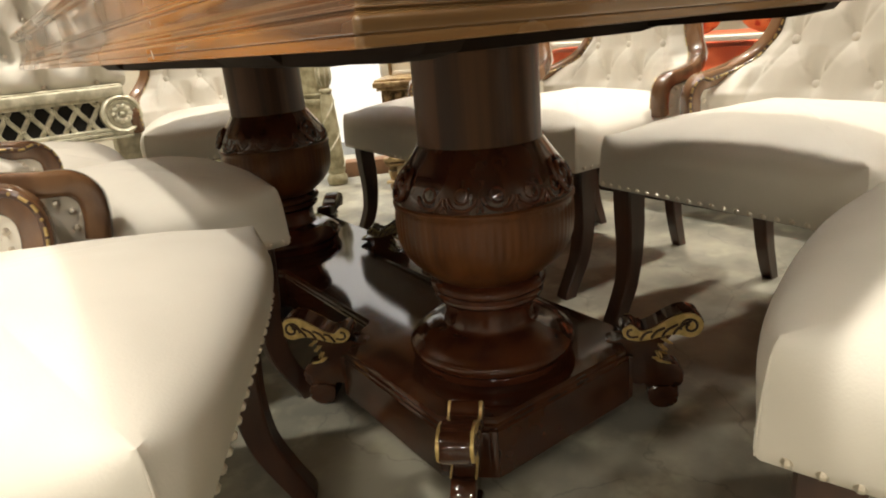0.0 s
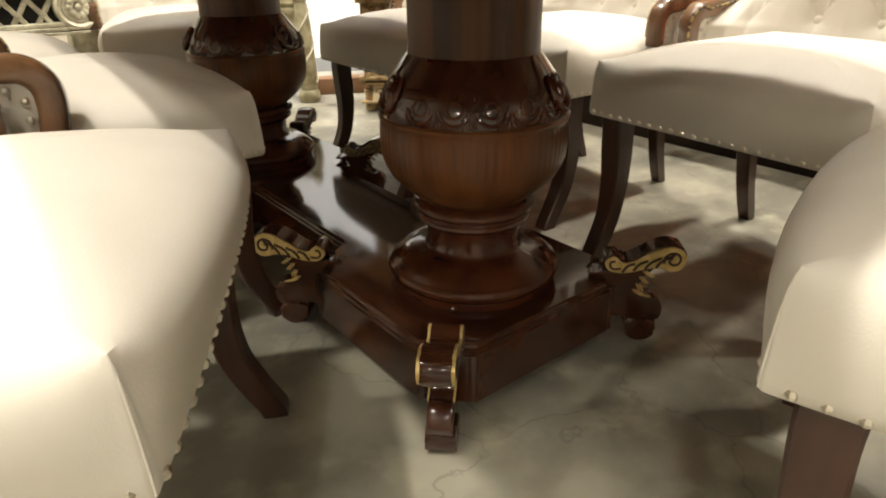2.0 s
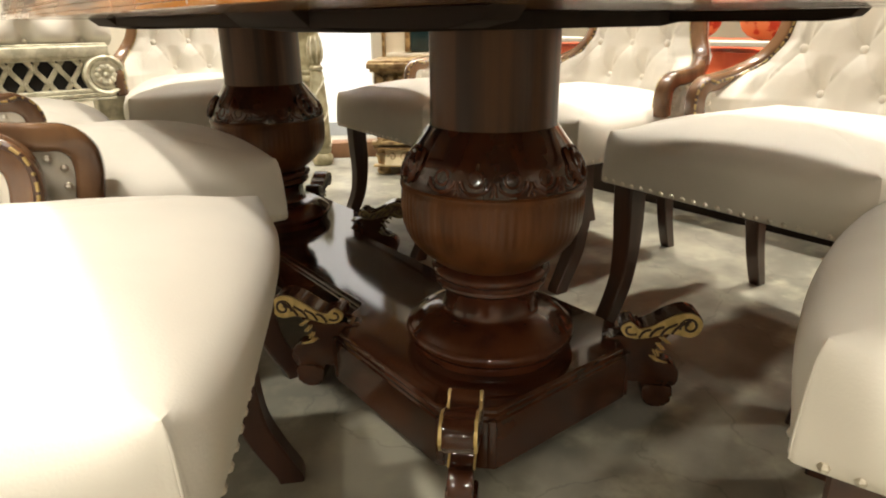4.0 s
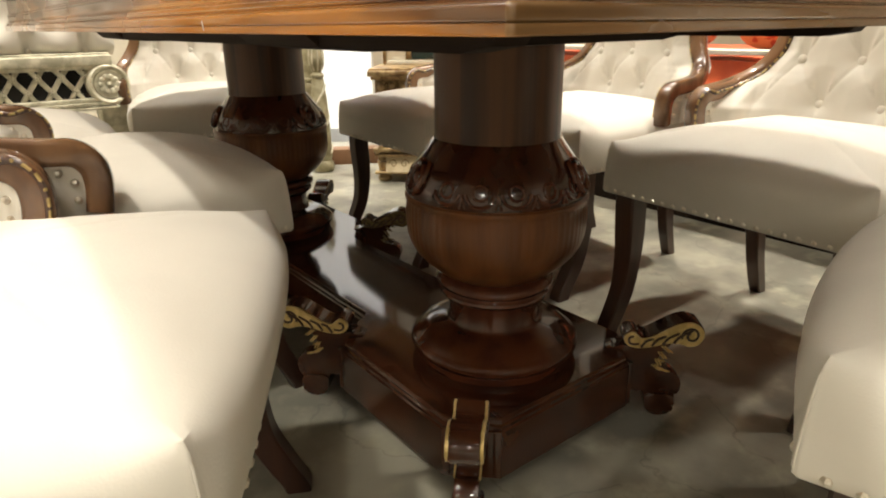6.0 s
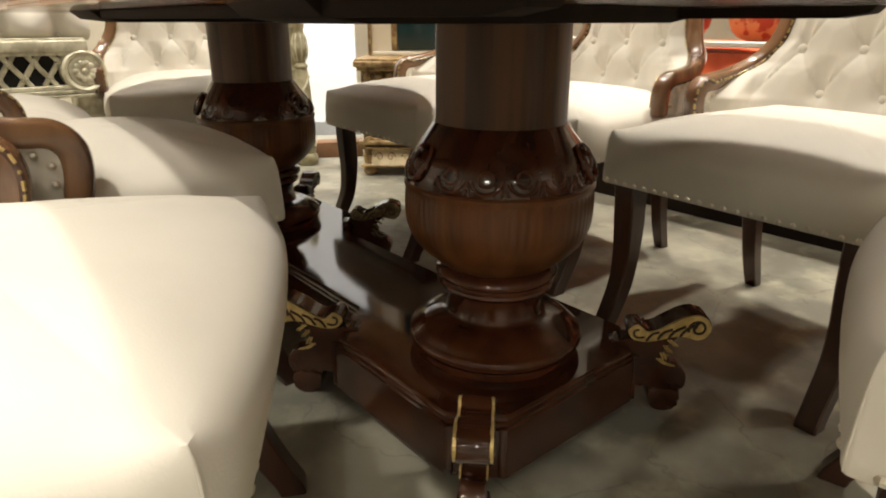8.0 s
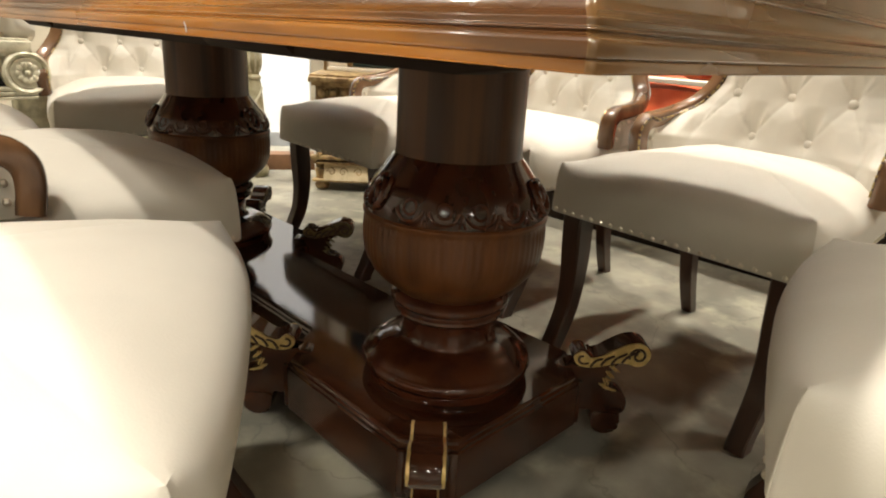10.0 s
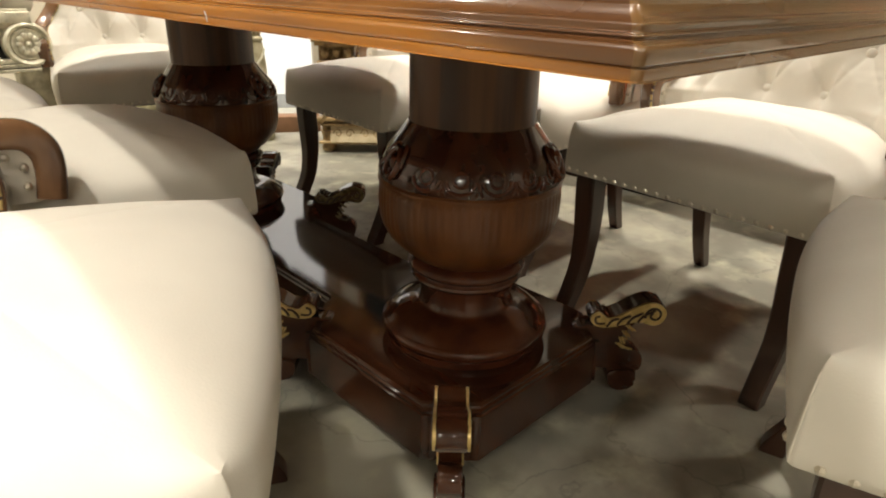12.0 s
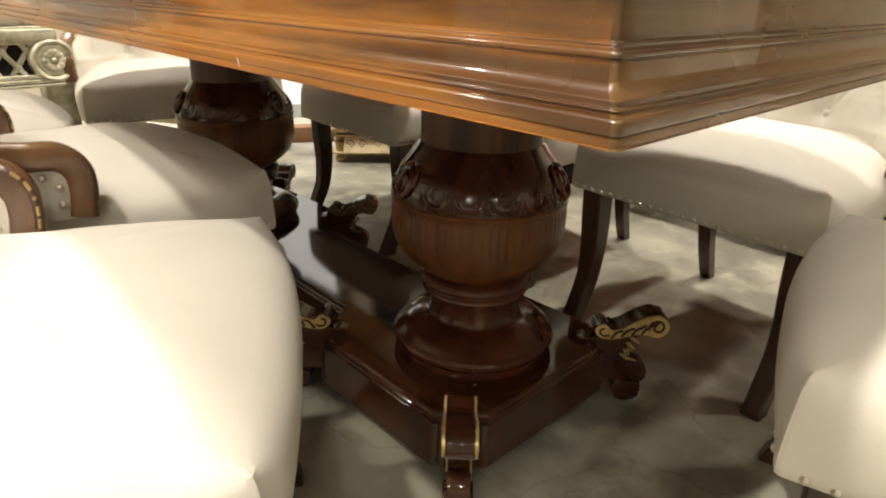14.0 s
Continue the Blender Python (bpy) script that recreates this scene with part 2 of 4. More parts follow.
def prism(bm, outline, thick, m=None, bevel=0.0):
    """An outline in x and z, thickened along y about 0."""
    front = [bm.verts.new((x, -thick / 2, z)) for x, z in outline]
    back = [bm.verts.new((x, thick / 2, z)) for x, z in outline]
    n = len(outline)
    faces = [bm.faces.new(front), bm.faces.new(back[::-1])]
    for i in range(n):
        bm.faces.new((front[i], back[i], back[(i + 1) % n], front[(i + 1) % n]))
    verts = front + back
    if bevel:
        edges = [e for f in faces for e in f.edges]
        made = bmesh.ops.bevel(bm, geom=edges, offset=bevel, segments=2, affect="EDGES", profile=0.6)
        verts = list({v for f in made["faces"] for v in f.verts} | {v for v in verts if v.is_valid})
    if m:
        bmesh.ops.transform(bm, matrix=m, verts=verts)


def ball(bm, p, r, squash=(1, 1, 1), u=10, v=6):
    made = bmesh.ops.create_uvsphere(bm, u_segments=u, v_segments=v, radius=r)["verts"]
    bmesh.ops.scale(bm, vec=squash, verts=made)
    bmesh.ops.translate(bm, vec=p, verts=made)


def tube(bm, points, r, n=8, up=(0, 0, 1), closed=False):
    sweep(bm, points, circle(r, n), up, closed=closed)


# ---- room ----
X0, X1, Y0, Y1 = -2.5, 4.6, -6.5, 5.0
XW, YN = -6.0, 0.7  # the hall goes on past the end of the west wall
bm = bmesh.new()
box(bm, XW - 0.2, X1 + 0.2, Y0 - 0.2, Y1 + 0.2, -0.12, 0.0)
tagged(link_mesh("floor", bm, CONCRETE, smooth=False), "grey stained concrete floor, worn and patchy", "floor", kind="structure")
bm = bmesh.new()
box(bm, XW - 0.2, X1 + 0.2, Y0 - 0.2, Y1 + 0.2, CEILING, CEILING + 0.12)
tagged(link_mesh("ceiling", bm, CEILING_PAINT, smooth=False), "plain grey painted ceiling", "ceiling", kind="structure")
for name, (a, b, c, d) in {"wall_west": (X0 - 0.2, X0, YN, Y1), "wall_east": (X1, X1 + 0.2, Y0, Y1), "wall_return": (XW, X0 - 0.2, YN, YN + 0.2),
                           "wall_hall": (XW - 0.2, XW, Y0, YN + 0.2), "wall_south": (XW - 0.2, X1 + 0.2, Y0 - 0.2, Y0), "wall_north": (X0 - 0.2, X1 + 0.2, Y1, Y1 + 0.2)}.items():
    bm = bmesh.new()
    box(bm, a, b, c, d, 0.0, CEILING)
    tagged(link_mesh(name, bm, PLASTER, smooth=False), "cream painted showroom wall", "wall", kind="structure")

# ---- dining table ----
TX0, TX1, TY0, TY1 = 0.301, 1.323, 0.255, 2.296
CX, P1Y, P2Y = 0.812, 0.822, 1.740
PED_X, BASE_X = 0.008, 0.012  # pedestals and platform sit a little off the middle of the top
table = thing("dining_table", "long mahogany dining table with moulded edge on two urn pedestals", "table", at=pose(CX, (TY0 + TY1) / 2, 0))
HX, HY = (TX1 - TX0) / 2, (TY1 - TY0) / 2
EDGE = [(0.030, 0.6795), (0.0008, 0.680), (0.0, 0.6806), (0.0, 0.6844), (0.0006, 0.6850), (0.0010, 0.6853), (0.0004, 0.6858), (0.0, 0.6868), (0.0, 0.6905), (0.0004, 0.6920), (0.0014, 0.6932), (0.0026, 0.6938), (0.0034, 0.6943),
        (0.0040, 0.6950), (0.0034, 0.6955), (0.0032, 0.6960), (0.0036, 0.6966), (0.0046, 0.6970), (0.0050, 0.6978), (0.0050, 0.6995), (0.0054, 0.7003), (0.0066, 0.7014), (0.0082, 0.7030), (0.0094, 0.7046), (0.0102, 0.7062),
        (0.0105, 0.7075), (0.0106, 0.7146), (0.0114, 0.7154), (0.0116, 0.7162), (0.0108, 0.7168), (0.0104, 0.7176), (0.0106, 0.7188), (0.0114, 0.7200), (0.0124, 0.7208), (0.0130, 0.7216), (0.0128, 0.7222), (0.0130, 0.7228),
        (0.0138, 0.7236), (0.0146, 0.7242), (0.0150, 0.7252), (0.0150, 0.7560),
        (0.0118, 0.7568), (0.0080, 0.7590), (0.0070, 0.7620), (0.0035, 0.7635), (0.0005, 0.7665), (0.0, 0.7710), (0.0015, 0.7760), (0.0050, 0.7795), (0.0090, 0.7805)]
bm = bmesh.new()
rings = []
for p in smooth_points([(i, 0, z) for i, z in EDGE], 3):
    a, b, ring = HX - p.x, HY - p.x, []
    r = 0.0035
    for cx, cy, turn in ((-a, -b, 180), (a, -b, 270), (a, b, 0), (-a, b, 90)):
        mx, my = cx - math.copysign(r, cx), cy - math.copysign(r, cy)
        ring += [bm.verts.new((mx + r * math.cos(radians(turn + d)), my + r * math.sin(radians(turn + d)), p.z)) for d in (0, 30, 60, 90)]
    rings.append(ring)
for low, high in zip(rings, rings[1:]):
    for k in range(16):
        f = bm.faces.new((low[k], low[(k + 1) % 16], high[(k + 1) % 16], high[k]))
        # long sides get the brighter wood, ends and corners the copy toned for shade
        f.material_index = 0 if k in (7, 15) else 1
bm.faces.new(rings[-1])
bm.faces.new(rings[0][::-1])
part("tabletop", bm, [TABLE_WOOD, TABLE_WOOD_SHADED], table, "glossy brown wood with stepped mouldings")
bm = bmesh.new()
chip = [(-HX - 0.0006, 0.605 - 1.2755 + dy, 0.686 + dz) for dy, dz in ((0.0015, 0.003), (0.0004, 0.0015), (-0.0008, -0.0008), (-0.0012, -0.0035))]
tube(bm, smooth_points(chip, 4), 0.0004, 6)
part("scratch", bm, HIDE, table, "small pale chip in the edge")
# boards under the top
for x0, x1, y0, y1 in ((-HX + 0.16, -HX + 0.20, -HY + 0.18, HY - 0.42), (HX - 0.20, HX - 0.16, -HY + 0.18, HY - 0.42)):
    bm = bmesh.new()
    ends = [(y0, 0.679), (y0 + 0.01, 0.668), (y0 + 0.05, 0.662), (y1 - 0.05, 0.662), (y1 - 0.01, 0.668), (y1, 0.679)]
    turned = pose((x0 + x1) / 2, 0, 0, 0, 0, 90)
    prism(bm, ends, x1 - x0, turned, 0.002)
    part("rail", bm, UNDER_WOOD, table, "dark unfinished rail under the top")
for y in (P1Y - 1.2755, P2Y - 1.2755):
    bm = bmesh.new()
    ends = [(-HX + 0.14, 0.679), (-HX + 0.16, 0.662), (-HX + 0.22, 0.655), (HX - 0.22, 0.655), (HX - 0.16, 0.662), (HX - 0.14, 0.679)]
    prism(bm, ends, 0.20, pose(0, y, 0.0005), 0.002)
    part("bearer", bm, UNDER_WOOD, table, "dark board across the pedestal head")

URN = [(0.086, 0.283), (0.094, 0.287), (0.108, 0.298), (0.124, 0.312), (0.137, 0.327), (0.145, 0.342), (0.1495, 0.356), (0.1512, 0.372), (0.1518, 0.390),
       (0.1512, 0.404), (0.1497, 0.414), (0.1523, 0.418), (0.1523, 0.423), (0.1492, 0.426)]
SHOULDER = [(0.1490, 0.4255), (0.1477, 0.440), (0.1431, 0.456), (0.1360, 0.470), (0.1268, 0.482), (0.1155, 0.497), (0.1063, 0.510), (0.1032, 0.514), (0.0990, 0.5145)]
FOOT = [(0.1400, 0.1305), (0.1425, 0.138), (0.1420, 0.144), (0.1440, 0.147), (0.1475, 0.151), (0.1490, 0.157), (0.1482, 0.162), (0.1455, 0.166), (0.1428, 0.1675),
        (0.1410, 0.1690), (0.1360, 0.1745), (0.1280, 0.1810), (0.1180, 0.1865), (0.1060, 0.1905), (0.0940, 0.1930), (0.0865, 0.1942), (0.0830, 0.1960), (0.0812, 0.1995), (0.0800, 0.208),
        (0.0790, 0.220), (0.0798, 0.230), (0.0825, 0.238), (0.0890, 0.2420), (0.0940, 0.2450), (0.0965, 0.2490), (0.0960, 0.2535), (0.0925, 0.2565), (0.0915, 0.2585), (0.0940, 0.2610),
        (0.0995, 0.2640), (0.1022, 0.2685), (0.1022, 0.2730), (0.0990, 0.2775), (0.0930, 0.2805), (0.0880, 0.2825), (0.0860, 0.2850)]


def flutes(a, z):
    k = min(max((z - 0.352) / 0.006, 0), 1) * min(max((0.414 - z) / 0.006, 0), 1)
    return -0.0012 * k * abs(math.sin(a * 36))


MEDALLIONS = (-68, 52, 168)


def pedestal(y):
    c = (PED_X, y - 1.2755)
    bm = bmesh.new()
    lathe(bm, [(0.1020, 0.514), (0.1015, 0.52), (0.1010, 0.655)], 64, c)
    part("column", bm, COLUMN_WOOD, table, "straight polished column")
    bm = bmesh.new()
    lathe(bm, URN, 288, c, ripple=flutes)
    urn = part("urn", bm, URN_WOOD, table, "carved urn with reeded belly")
    # shoulder above the tabletop's shadow line, with that shade in its colour
    bm = bmesh.new()
    lathe(bm, SHOULDER, 96, c)
    part("shoulder", bm, SHADED_URN_WOOD, urn, "glossy shoulder, the tabletop's shadow put into its dark colour")
    # carved frieze: ring motifs, arcs and leaf curls round the shoulder
    def on_urn(a, z, out=0.0):
        r = np.interp(z, [p[1] for p in URN + SHOULDER[1:]], [p[0] for p in URN + SHOULDER[1:]]) + out
        return (c[0] + r * math.cos(a), c[1] + r * math.sin(a), z)
    count = 17
    for k in range(count):
        a0 = 2 * math.pi * (k + 0.3) / count
        if min(abs((a0 - radians(deg) + math.pi) % (2 * math.pi) - math.pi) for deg in MEDALLIONS) < 0.17:
            continue
        bm = bmesh.new()
        # a scallop, the eye inside it and a dart beside it
        scallop = [on_urn(a0 + 0.150 * math.cos(t), 0.4525 + 0.0200 * math.sin(t), 0.0002) for t in np.linspace(math.pi * 1.02, math.pi * 1.98, 13)]
        tube(bm, scallop, 0.0032, 6)
        eye = [on_urn(a0 + 0.075 * math.cos(t), 0.4530 + 0.0105 * math.sin(t), -0.0002) for t in np.linspace(0, 2 * math.pi, 12, endpoint=False)]
        tube(bm, eye, 0.0026, 6, closed=True)
        for side in (-1, 1):
            dart = [on_urn(a0 + 0.185 + side * 0.030, 0.4300, 0.0), on_urn(a0 + 0.185 + side * 0.012, 0.4400, 0.001), on_urn(a0 + 0.185, 0.4500, 0.0)]
            tube(bm, smooth_points(dart, 3), 0.0024, 6)
        part("frieze_motif", bm, MAHOGANY, urn)
    for deg in MEDALLIONS:
        a0 = radians(deg)
        bm = bmesh.new()
        for size, out, r in ((1.0, 0.004, 0.0055),):
            ring = [on_urn(a0 + 0.115 * size * math.cos(t), 0.459 + 0.021 * size * math.sin(t), out) for t in np.linspace(0, 2 * math.pi, 18, endpoint=False)]
            tube(bm, ring, r, 8, closed=True)
        ball(bm, on_urn(a0, 0.459, 0.0), 0.0105, (0.8, 0.8, 1.25), 12, 8)
        for s in (-1, 1):
            leaf = [on_urn(a0 + s * 0.05, 0.486, 0.002), on_urn(a0 + s * 0.12, 0.484, 0.004), on_urn(a0 + s * 0.165, 0.470, 0.004), on_urn(a0 + s * 0.16, 0.456, 0.002)]
            tube(bm, smooth_points(leaf, 4), 0.0034, 6)
        part("medallion", bm, MAHOGANY, urn, "carved oval medallion")
    bm = bmesh.new()
    lathe(bm, FOOT, 72, c)
    part("pedestal_foot", bm, MAHOGANY, table, "turned bell foot with rings")


pedestal(P1Y)
pedestal(P2Y)

# platform: two blocks joined by a narrower waist
PX, PY, PY_IN, PY_FAR, CUT, WAIST = 0.218, 0.184, 0.250, 0.200, 0.063, 0.121


def plinth_outline(z_in=0.0):
    ya, yb = P1Y - 1.2755, P2Y - 1.2755
    a, w, e, p, q = PX - z_in, WAIST - z_in, PY - z_in, PY_IN - z_in, PY_FAR - z_in
    right = [(a - CUT, ya - e), (a, ya - e + CUT), (a, ya + p - CUT), (a - CUT, ya + p), (w + 0.012, ya + p + 0.010), (w, ya + p + 0.026),
             (w, yb - q - 0.026), (w + 0.012, yb - q - 0.010), (a - CUT, yb - q), (a, yb - q + CUT), (a, yb + e - CUT), (a - CUT, yb + e)]
    return [(BASE_X + x, y) for x, y in right] + [(BASE_X - x, y) for x, y in reversed(right)]


bm = bmesh.new()
levels = [(0.004, 0.026), (0.0, 0.030), (0.0, 0.112), (0.0025, 0.1145), (0.0030, 0.1195), (0.0060, 0.1225), (0.0064, 0.1275), (0.0090, 0.1310)]
rings = [[bm.verts.new((x, y, z)) for x, y in plinth_outline(i)] for i, z in levels]
n = len(rings[0])
for low, high in zip(rings, rings[1:]):
    for k in range(n):
        bm.faces.new((low[k], low[(k + 1) % n], high[(k + 1) % n], high[k]))
bm.faces.new(rings[0][::-1])
bm.faces.new(rings[-1])
part("base_platform", bm, BASE_WOOD, table, "dark polished platform with moulded rim")


def spiral(cx, cz, r0, r1, a0, a1, n=22):
    return [(cx + (r0 + (r1 - r0) * k / n) * math.cos(a0 + (a1 - a0) * k / n), cz + (r0 + (r1 - r0) * k / n) * math.sin(a0 + (a1 - a0) * k / n)) for k in range(n + 1)]


def smooth2(points, n=5, closed=False):
    return [(p.x, p.z) for p in smooth_points([(a, 0, b) for a, b in points], n, closed)]


def grown(points, by):
    """The outline of a closed shape pushed outwards."""
    count, out = len(points), []
    area = sum(points[k - 1][0] * points[k][1] - points[k][0] * points[k - 1][1] for k in range(count))
    for k in range(count):
        (ax, az), (bx, bz) = points[k - 1], points[(k + 1) % count]
        dx, dz = bx - ax, bz - az
        size = math.hypot(dx, dz) or 1
        turn = math.copysign(by, area) / size
        out.append((points[k][0] + dz * turn, points[k][1] - dx * turn))
    return out


# the S of the bracket: a small curl on the platform's corner, a large one standing out
SCROLL = [(-0.011, 0.153), (-0.008, 0.162), (0.003, 0.168), (0.012, 0.163), (0.021, 0.156), (0.038, 0.160), (0.059, 0.1735), (0.081, 0.186), (0.103, 0.190), (0.120, 0.181), (0.125, 0.166),
          (0.118, 0.150), (0.103, 0.1445), (0.087, 0.149), (0.065, 0.149), (0.039, 0.141), (0.018, 0.1375), (-0.002, 0.141)]
BRACKET = [(-0.045, 0.126), (-0.010, 0.134), (0.020, 0.140), (0.050, 0.149), (0.076, 0.150), (0.068, 0.138), (0.056, 0.122), (0.050, 0.106), (0.054, 0.094), (0.064, 0.087), (0.080, 0.088), (0.092, 0.080), (0.099, 0.064),
           (0.095, 0.048), (0.086, 0.037), (0.062, 0.028), (0.046, 0.032), (0.034, 0.044), (0.012, 0.052), (-0.045, 0.050)]
PAD = [(0.040, 0.042), (0.036, 0.026), (0.040, 0.010), (0.050, 0.0), (0.076, 0.0), (0.086, 0.010), (0.090, 0.026), (0.084, 0.042)]


def scroll_body(m):
    bm = bmesh.new()
    prism(bm, grown(smooth2(SCROLL, 4, True), 0.0022), 0.042, m, 0.004)
    prism(bm, smooth2(BRACKET, 3, True), 0.036, m, 0.005)
    prism(bm, smooth2(PAD, 3, True), 0.046, m, 0.006)
    return bm


def scroll_foot(x, y, deg, lit_gilt=True):
    """A scrolled bracket foot at a corner of the platform, pointing along deg."""
    m = pose(x, y, 0, 0, 0, deg)
    across = m.to_3x3() @ Vector((0, 1, 0))
    foot = part("scroll_foot", scroll_body(m), BASE_WOOD, table, "scrolled bracket foot")
    for s in (-1, 1):
        yy = s * 0.0215
        bm = bmesh.new()
        prism(bm, smooth2(SCROLL, 3, True), 0.0070, m @ pose(0, yy, 0))
        # leaf sprigs down the front of the ankle
        for u, z, turn in ((0.064, 0.134, -60), (0.057, 0.122, -75), (0.051, 0.108, -95), (0.050, 0.097, -55), (0.060, 0.092, -25)):
            a = radians(turn)
            leaf = [(u + 0.007 * k * math.cos(a) + 0.0035 * math.sin(k * 1.6), z + 0.007 * k * math.sin(a)) for k in (-1, -0.3, 0.4, 1)]
            for off in (0.0, 0.0050):
                tube(bm, [m @ Vector((p + off, s * 0.0182, q)) for p, q in leaf], 0.0016, 6, up=across)
        gilding = part("gilding", bm, GILT if lit_gilt else SHADED_GILT, foot, "gold painted carving")
        bm = bmesh.new()

        def groove(points, r):
            tube(bm, [m @ Vector((a, yy + s * 0.0034, b)) for a, b in points], r, 6, up=across)
        groove(spiral(0.1035, 0.1655, 0.0165, 0.0045, radians(200), radians(-250)), 0.0024)
        for k in range(4):
            u, z = 0.020 + 0.0185 * k, 0.1395 + 0.0036 * k
            lean = 0.020 + 0.003 * k
            groove(smooth2([(u, z), (u + 0.004, z + 0.007), (u + 0.010, z + 0.014), (u + lean, z + 0.017 + 0.003 * k)], 3), 0.0026)
        groove(smooth2([(0.016, 0.146), (0.004, 0.145), (-0.002, 0.150), (-0.001, 0.158), (0.006, 0.160)], 4), 0.0022)
        part("carved_line", bm, LEG_WOOD, gilding, "dark carved lines")
    return foot


for end in (-1, 1):
    for sx in (-1, 1):
        for inner in (0, 1):
            sy = end * (-1 if inner else 1)
            py = (P1Y if end < 0 else P2Y) - 1.2755
            deg = math.degrees(math.atan2(sy, sx))
            reach = PY if not inner else PY_IN if end < 0 else PY_FAR
            x, y = BASE_X + sx * (PX - CUT / 2), py + sy * (reach - CUT / 2)
            # far feet take the gold with shade painted in
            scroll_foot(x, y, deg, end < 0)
            m = pose(x, y, 0, 0, 0, deg)
            for side in (-1, 1):
                bm = bmesh.new()
                box(bm, -0.004, 0.006, side * 0.0390 - 0.0065, side * 0.0390 + 0.0065, 0.034, 0.118, 0.003, m)
                part("corner_strip", bm, BASE_WOOD, table)

# ---- dining chairs ----
HALF, DEPTH, LOW, TOP = 0.260, 0.50, 0.335, 0.440


def half_width(y):
    return HALF - 0.035 * (max(0.0, y) / DEPTH) ** 1.5


def seat_mesh(bm):
    """A stuffed seat: bulging sides and a crowned top, drawn in tight only at the two front corners."""
    rim = []
    n = 30
    for k in range(n):
        s = -1 + 2 * (0.5 - 0.5 * math.cos(math.pi * k / n))
        rim.append((s * HALF, 0.0, HALF * (1 - abs(s)), Vector((0, -1, 0))))
    corner = [radians(a) for a in (15, 30, 45, 60, 75)]
    rim += [(HALF, 0.0, 0.0, Vector((math.sin(a), -math.cos(a), 0))) for a in corner]
    for k in range(n):
        q = 0.5 - 0.5 * math.cos(math.pi * k / n)
        rim.append((half_width(DEPTH * q), DEPTH * q, DEPTH * q, Vector((1, 0.05, 0))))
    for k in range(12):
        s = 1 - 2 * k / 12
        rim.append((s * half_width(DEPTH), DEPTH, 1.0, Vector((0, 1, 0))))
    for k in range(n):
        q = 0.5 + 0.5 * math.cos(math.pi * k / n)
        rim.append((-half_width(DEPTH * q), DEPTH * q, DEPTH * q, Vector((-1, 0.05, 0))))
    rim += [(-HALF, 0.0, 0.0, Vector((-math.cos(a), -math.sin(a), 0))) for a in corner]
    # outward step, share of the way to the middle, height away from the corners and at them
    rows = [(0.006, 0, 0.335, 0.0065, 0.335), (0.0125, 0, 0.341, 0.0092, 0.341), (0.0165, 0, 0.354, 0.0092, 0.355), (0.0190, 0, 0.370, 0.0084, 0.372), (0.0200, 0, 0.384, 0.0076, 0.387), (0.0196, 0, 0.396, 0.0066, 0.400), (0.0178, 0, 0.408, 0.0054, 0.413),
            (0.0142, 0, 0.419, 0.0038, 0.426), (0.0084, 0, 0.429, 0.0018, 0.4370), (0.0010, 0.005, 0.4375, 0, 0.4445), (0, 0.035, 0.4445, 0, 0.4470), (0, 0.075, 0.4510, 0, 0.4495), (0, 0.13, 0.4580, 0, 0.4535), (0, 0.22, 0.4668, 0, 0.4605),
            (0, 0.35, 0.4765, 0, 0.4700), (0, 0.55, 0.4865, 0, 0.4830), (0, 0.80, 0.4935, 0, 0.4930)]
    centre = Vector((0, DEPTH * 0.5, 0))
    rings = []
    for out, share, fz, tight_out, tight_z in rows:
        ring = []
        for x, y, d, normal in rim:
            w = math.exp(-(d / 0.030) ** 1.2)
            swell = (1 - (1 - min(d, HALF) / HALF) ** 2) if normal.y < -0.5 else 0.0
            rise = min(1.0, max(0.0, (fz - 0.340) / 0.065))
            p = Vector((x, y - 0.022 * swell * rise, 0)) + normal * (out + (tight_out - out) * w)
            p = p.lerp(centre, share)
            z = fz + (tight_z - fz) * w + 0.011 * swell * rise * math.exp(-share / 0.30)
            z += (0.0012 * noise.noise(Vector((x * 14, y * 14, fz * 9))) + 0.0017 * noise.noise(Vector((p.x * 21 + p.y * 9, p.y * 13, 3)))) * (1 if fz > 0.34 else 0)
            ring.append(bm.verts.new((p.x, p.y, z)))
        rings.append(ring)
    count = len(rim)
    for low, high in zip(rings, rings[1:]):
        for k in range(count):
            bm.faces.new((low[k], low[(k + 1) % count], high[(k + 1) % count], high[k]))
    top = bm.verts.new((centre.x, centre.y, 0.495))
    for k in range(count):
        bm.faces.new((rings[-1][k], rings[-1][(k + 1) % count], top))
    bm.faces.new(rings[0][::-1])


def frame_path():
    """One side of the show-wood frame, from the arm's foot to the crest's middle."""
    return [(0.262, 0.294, 0.432), (0.265, 0.289, 0.470), (0.266, 0.293, 0.499), (0.266, 0.314, 0.519), (0.265, 0.350, 0.524), (0.262, 0.392, 0.530), (0.254, 0.432, 0.540), (0.228, 0.480, 0.568),
            (0.196, 0.502, 0.618), (0.184, 0.510, 0.680), (0.190, 0.520, 0.760), (0.190, 0.532, 0.850), (0.130, 0.545, 0.910), (0.060, 0.552, 0.932), (0.0, 0.554, 0.936)]


def back_outline(z):
    pts = frame_path()[6:]
    zs, xs, ys = [p[2] for p in pts], [p[0] for p in pts], [p[1] for p in pts]
    return float(np.interp(z, zs, xs)), float(np.interp(z, zs, ys))


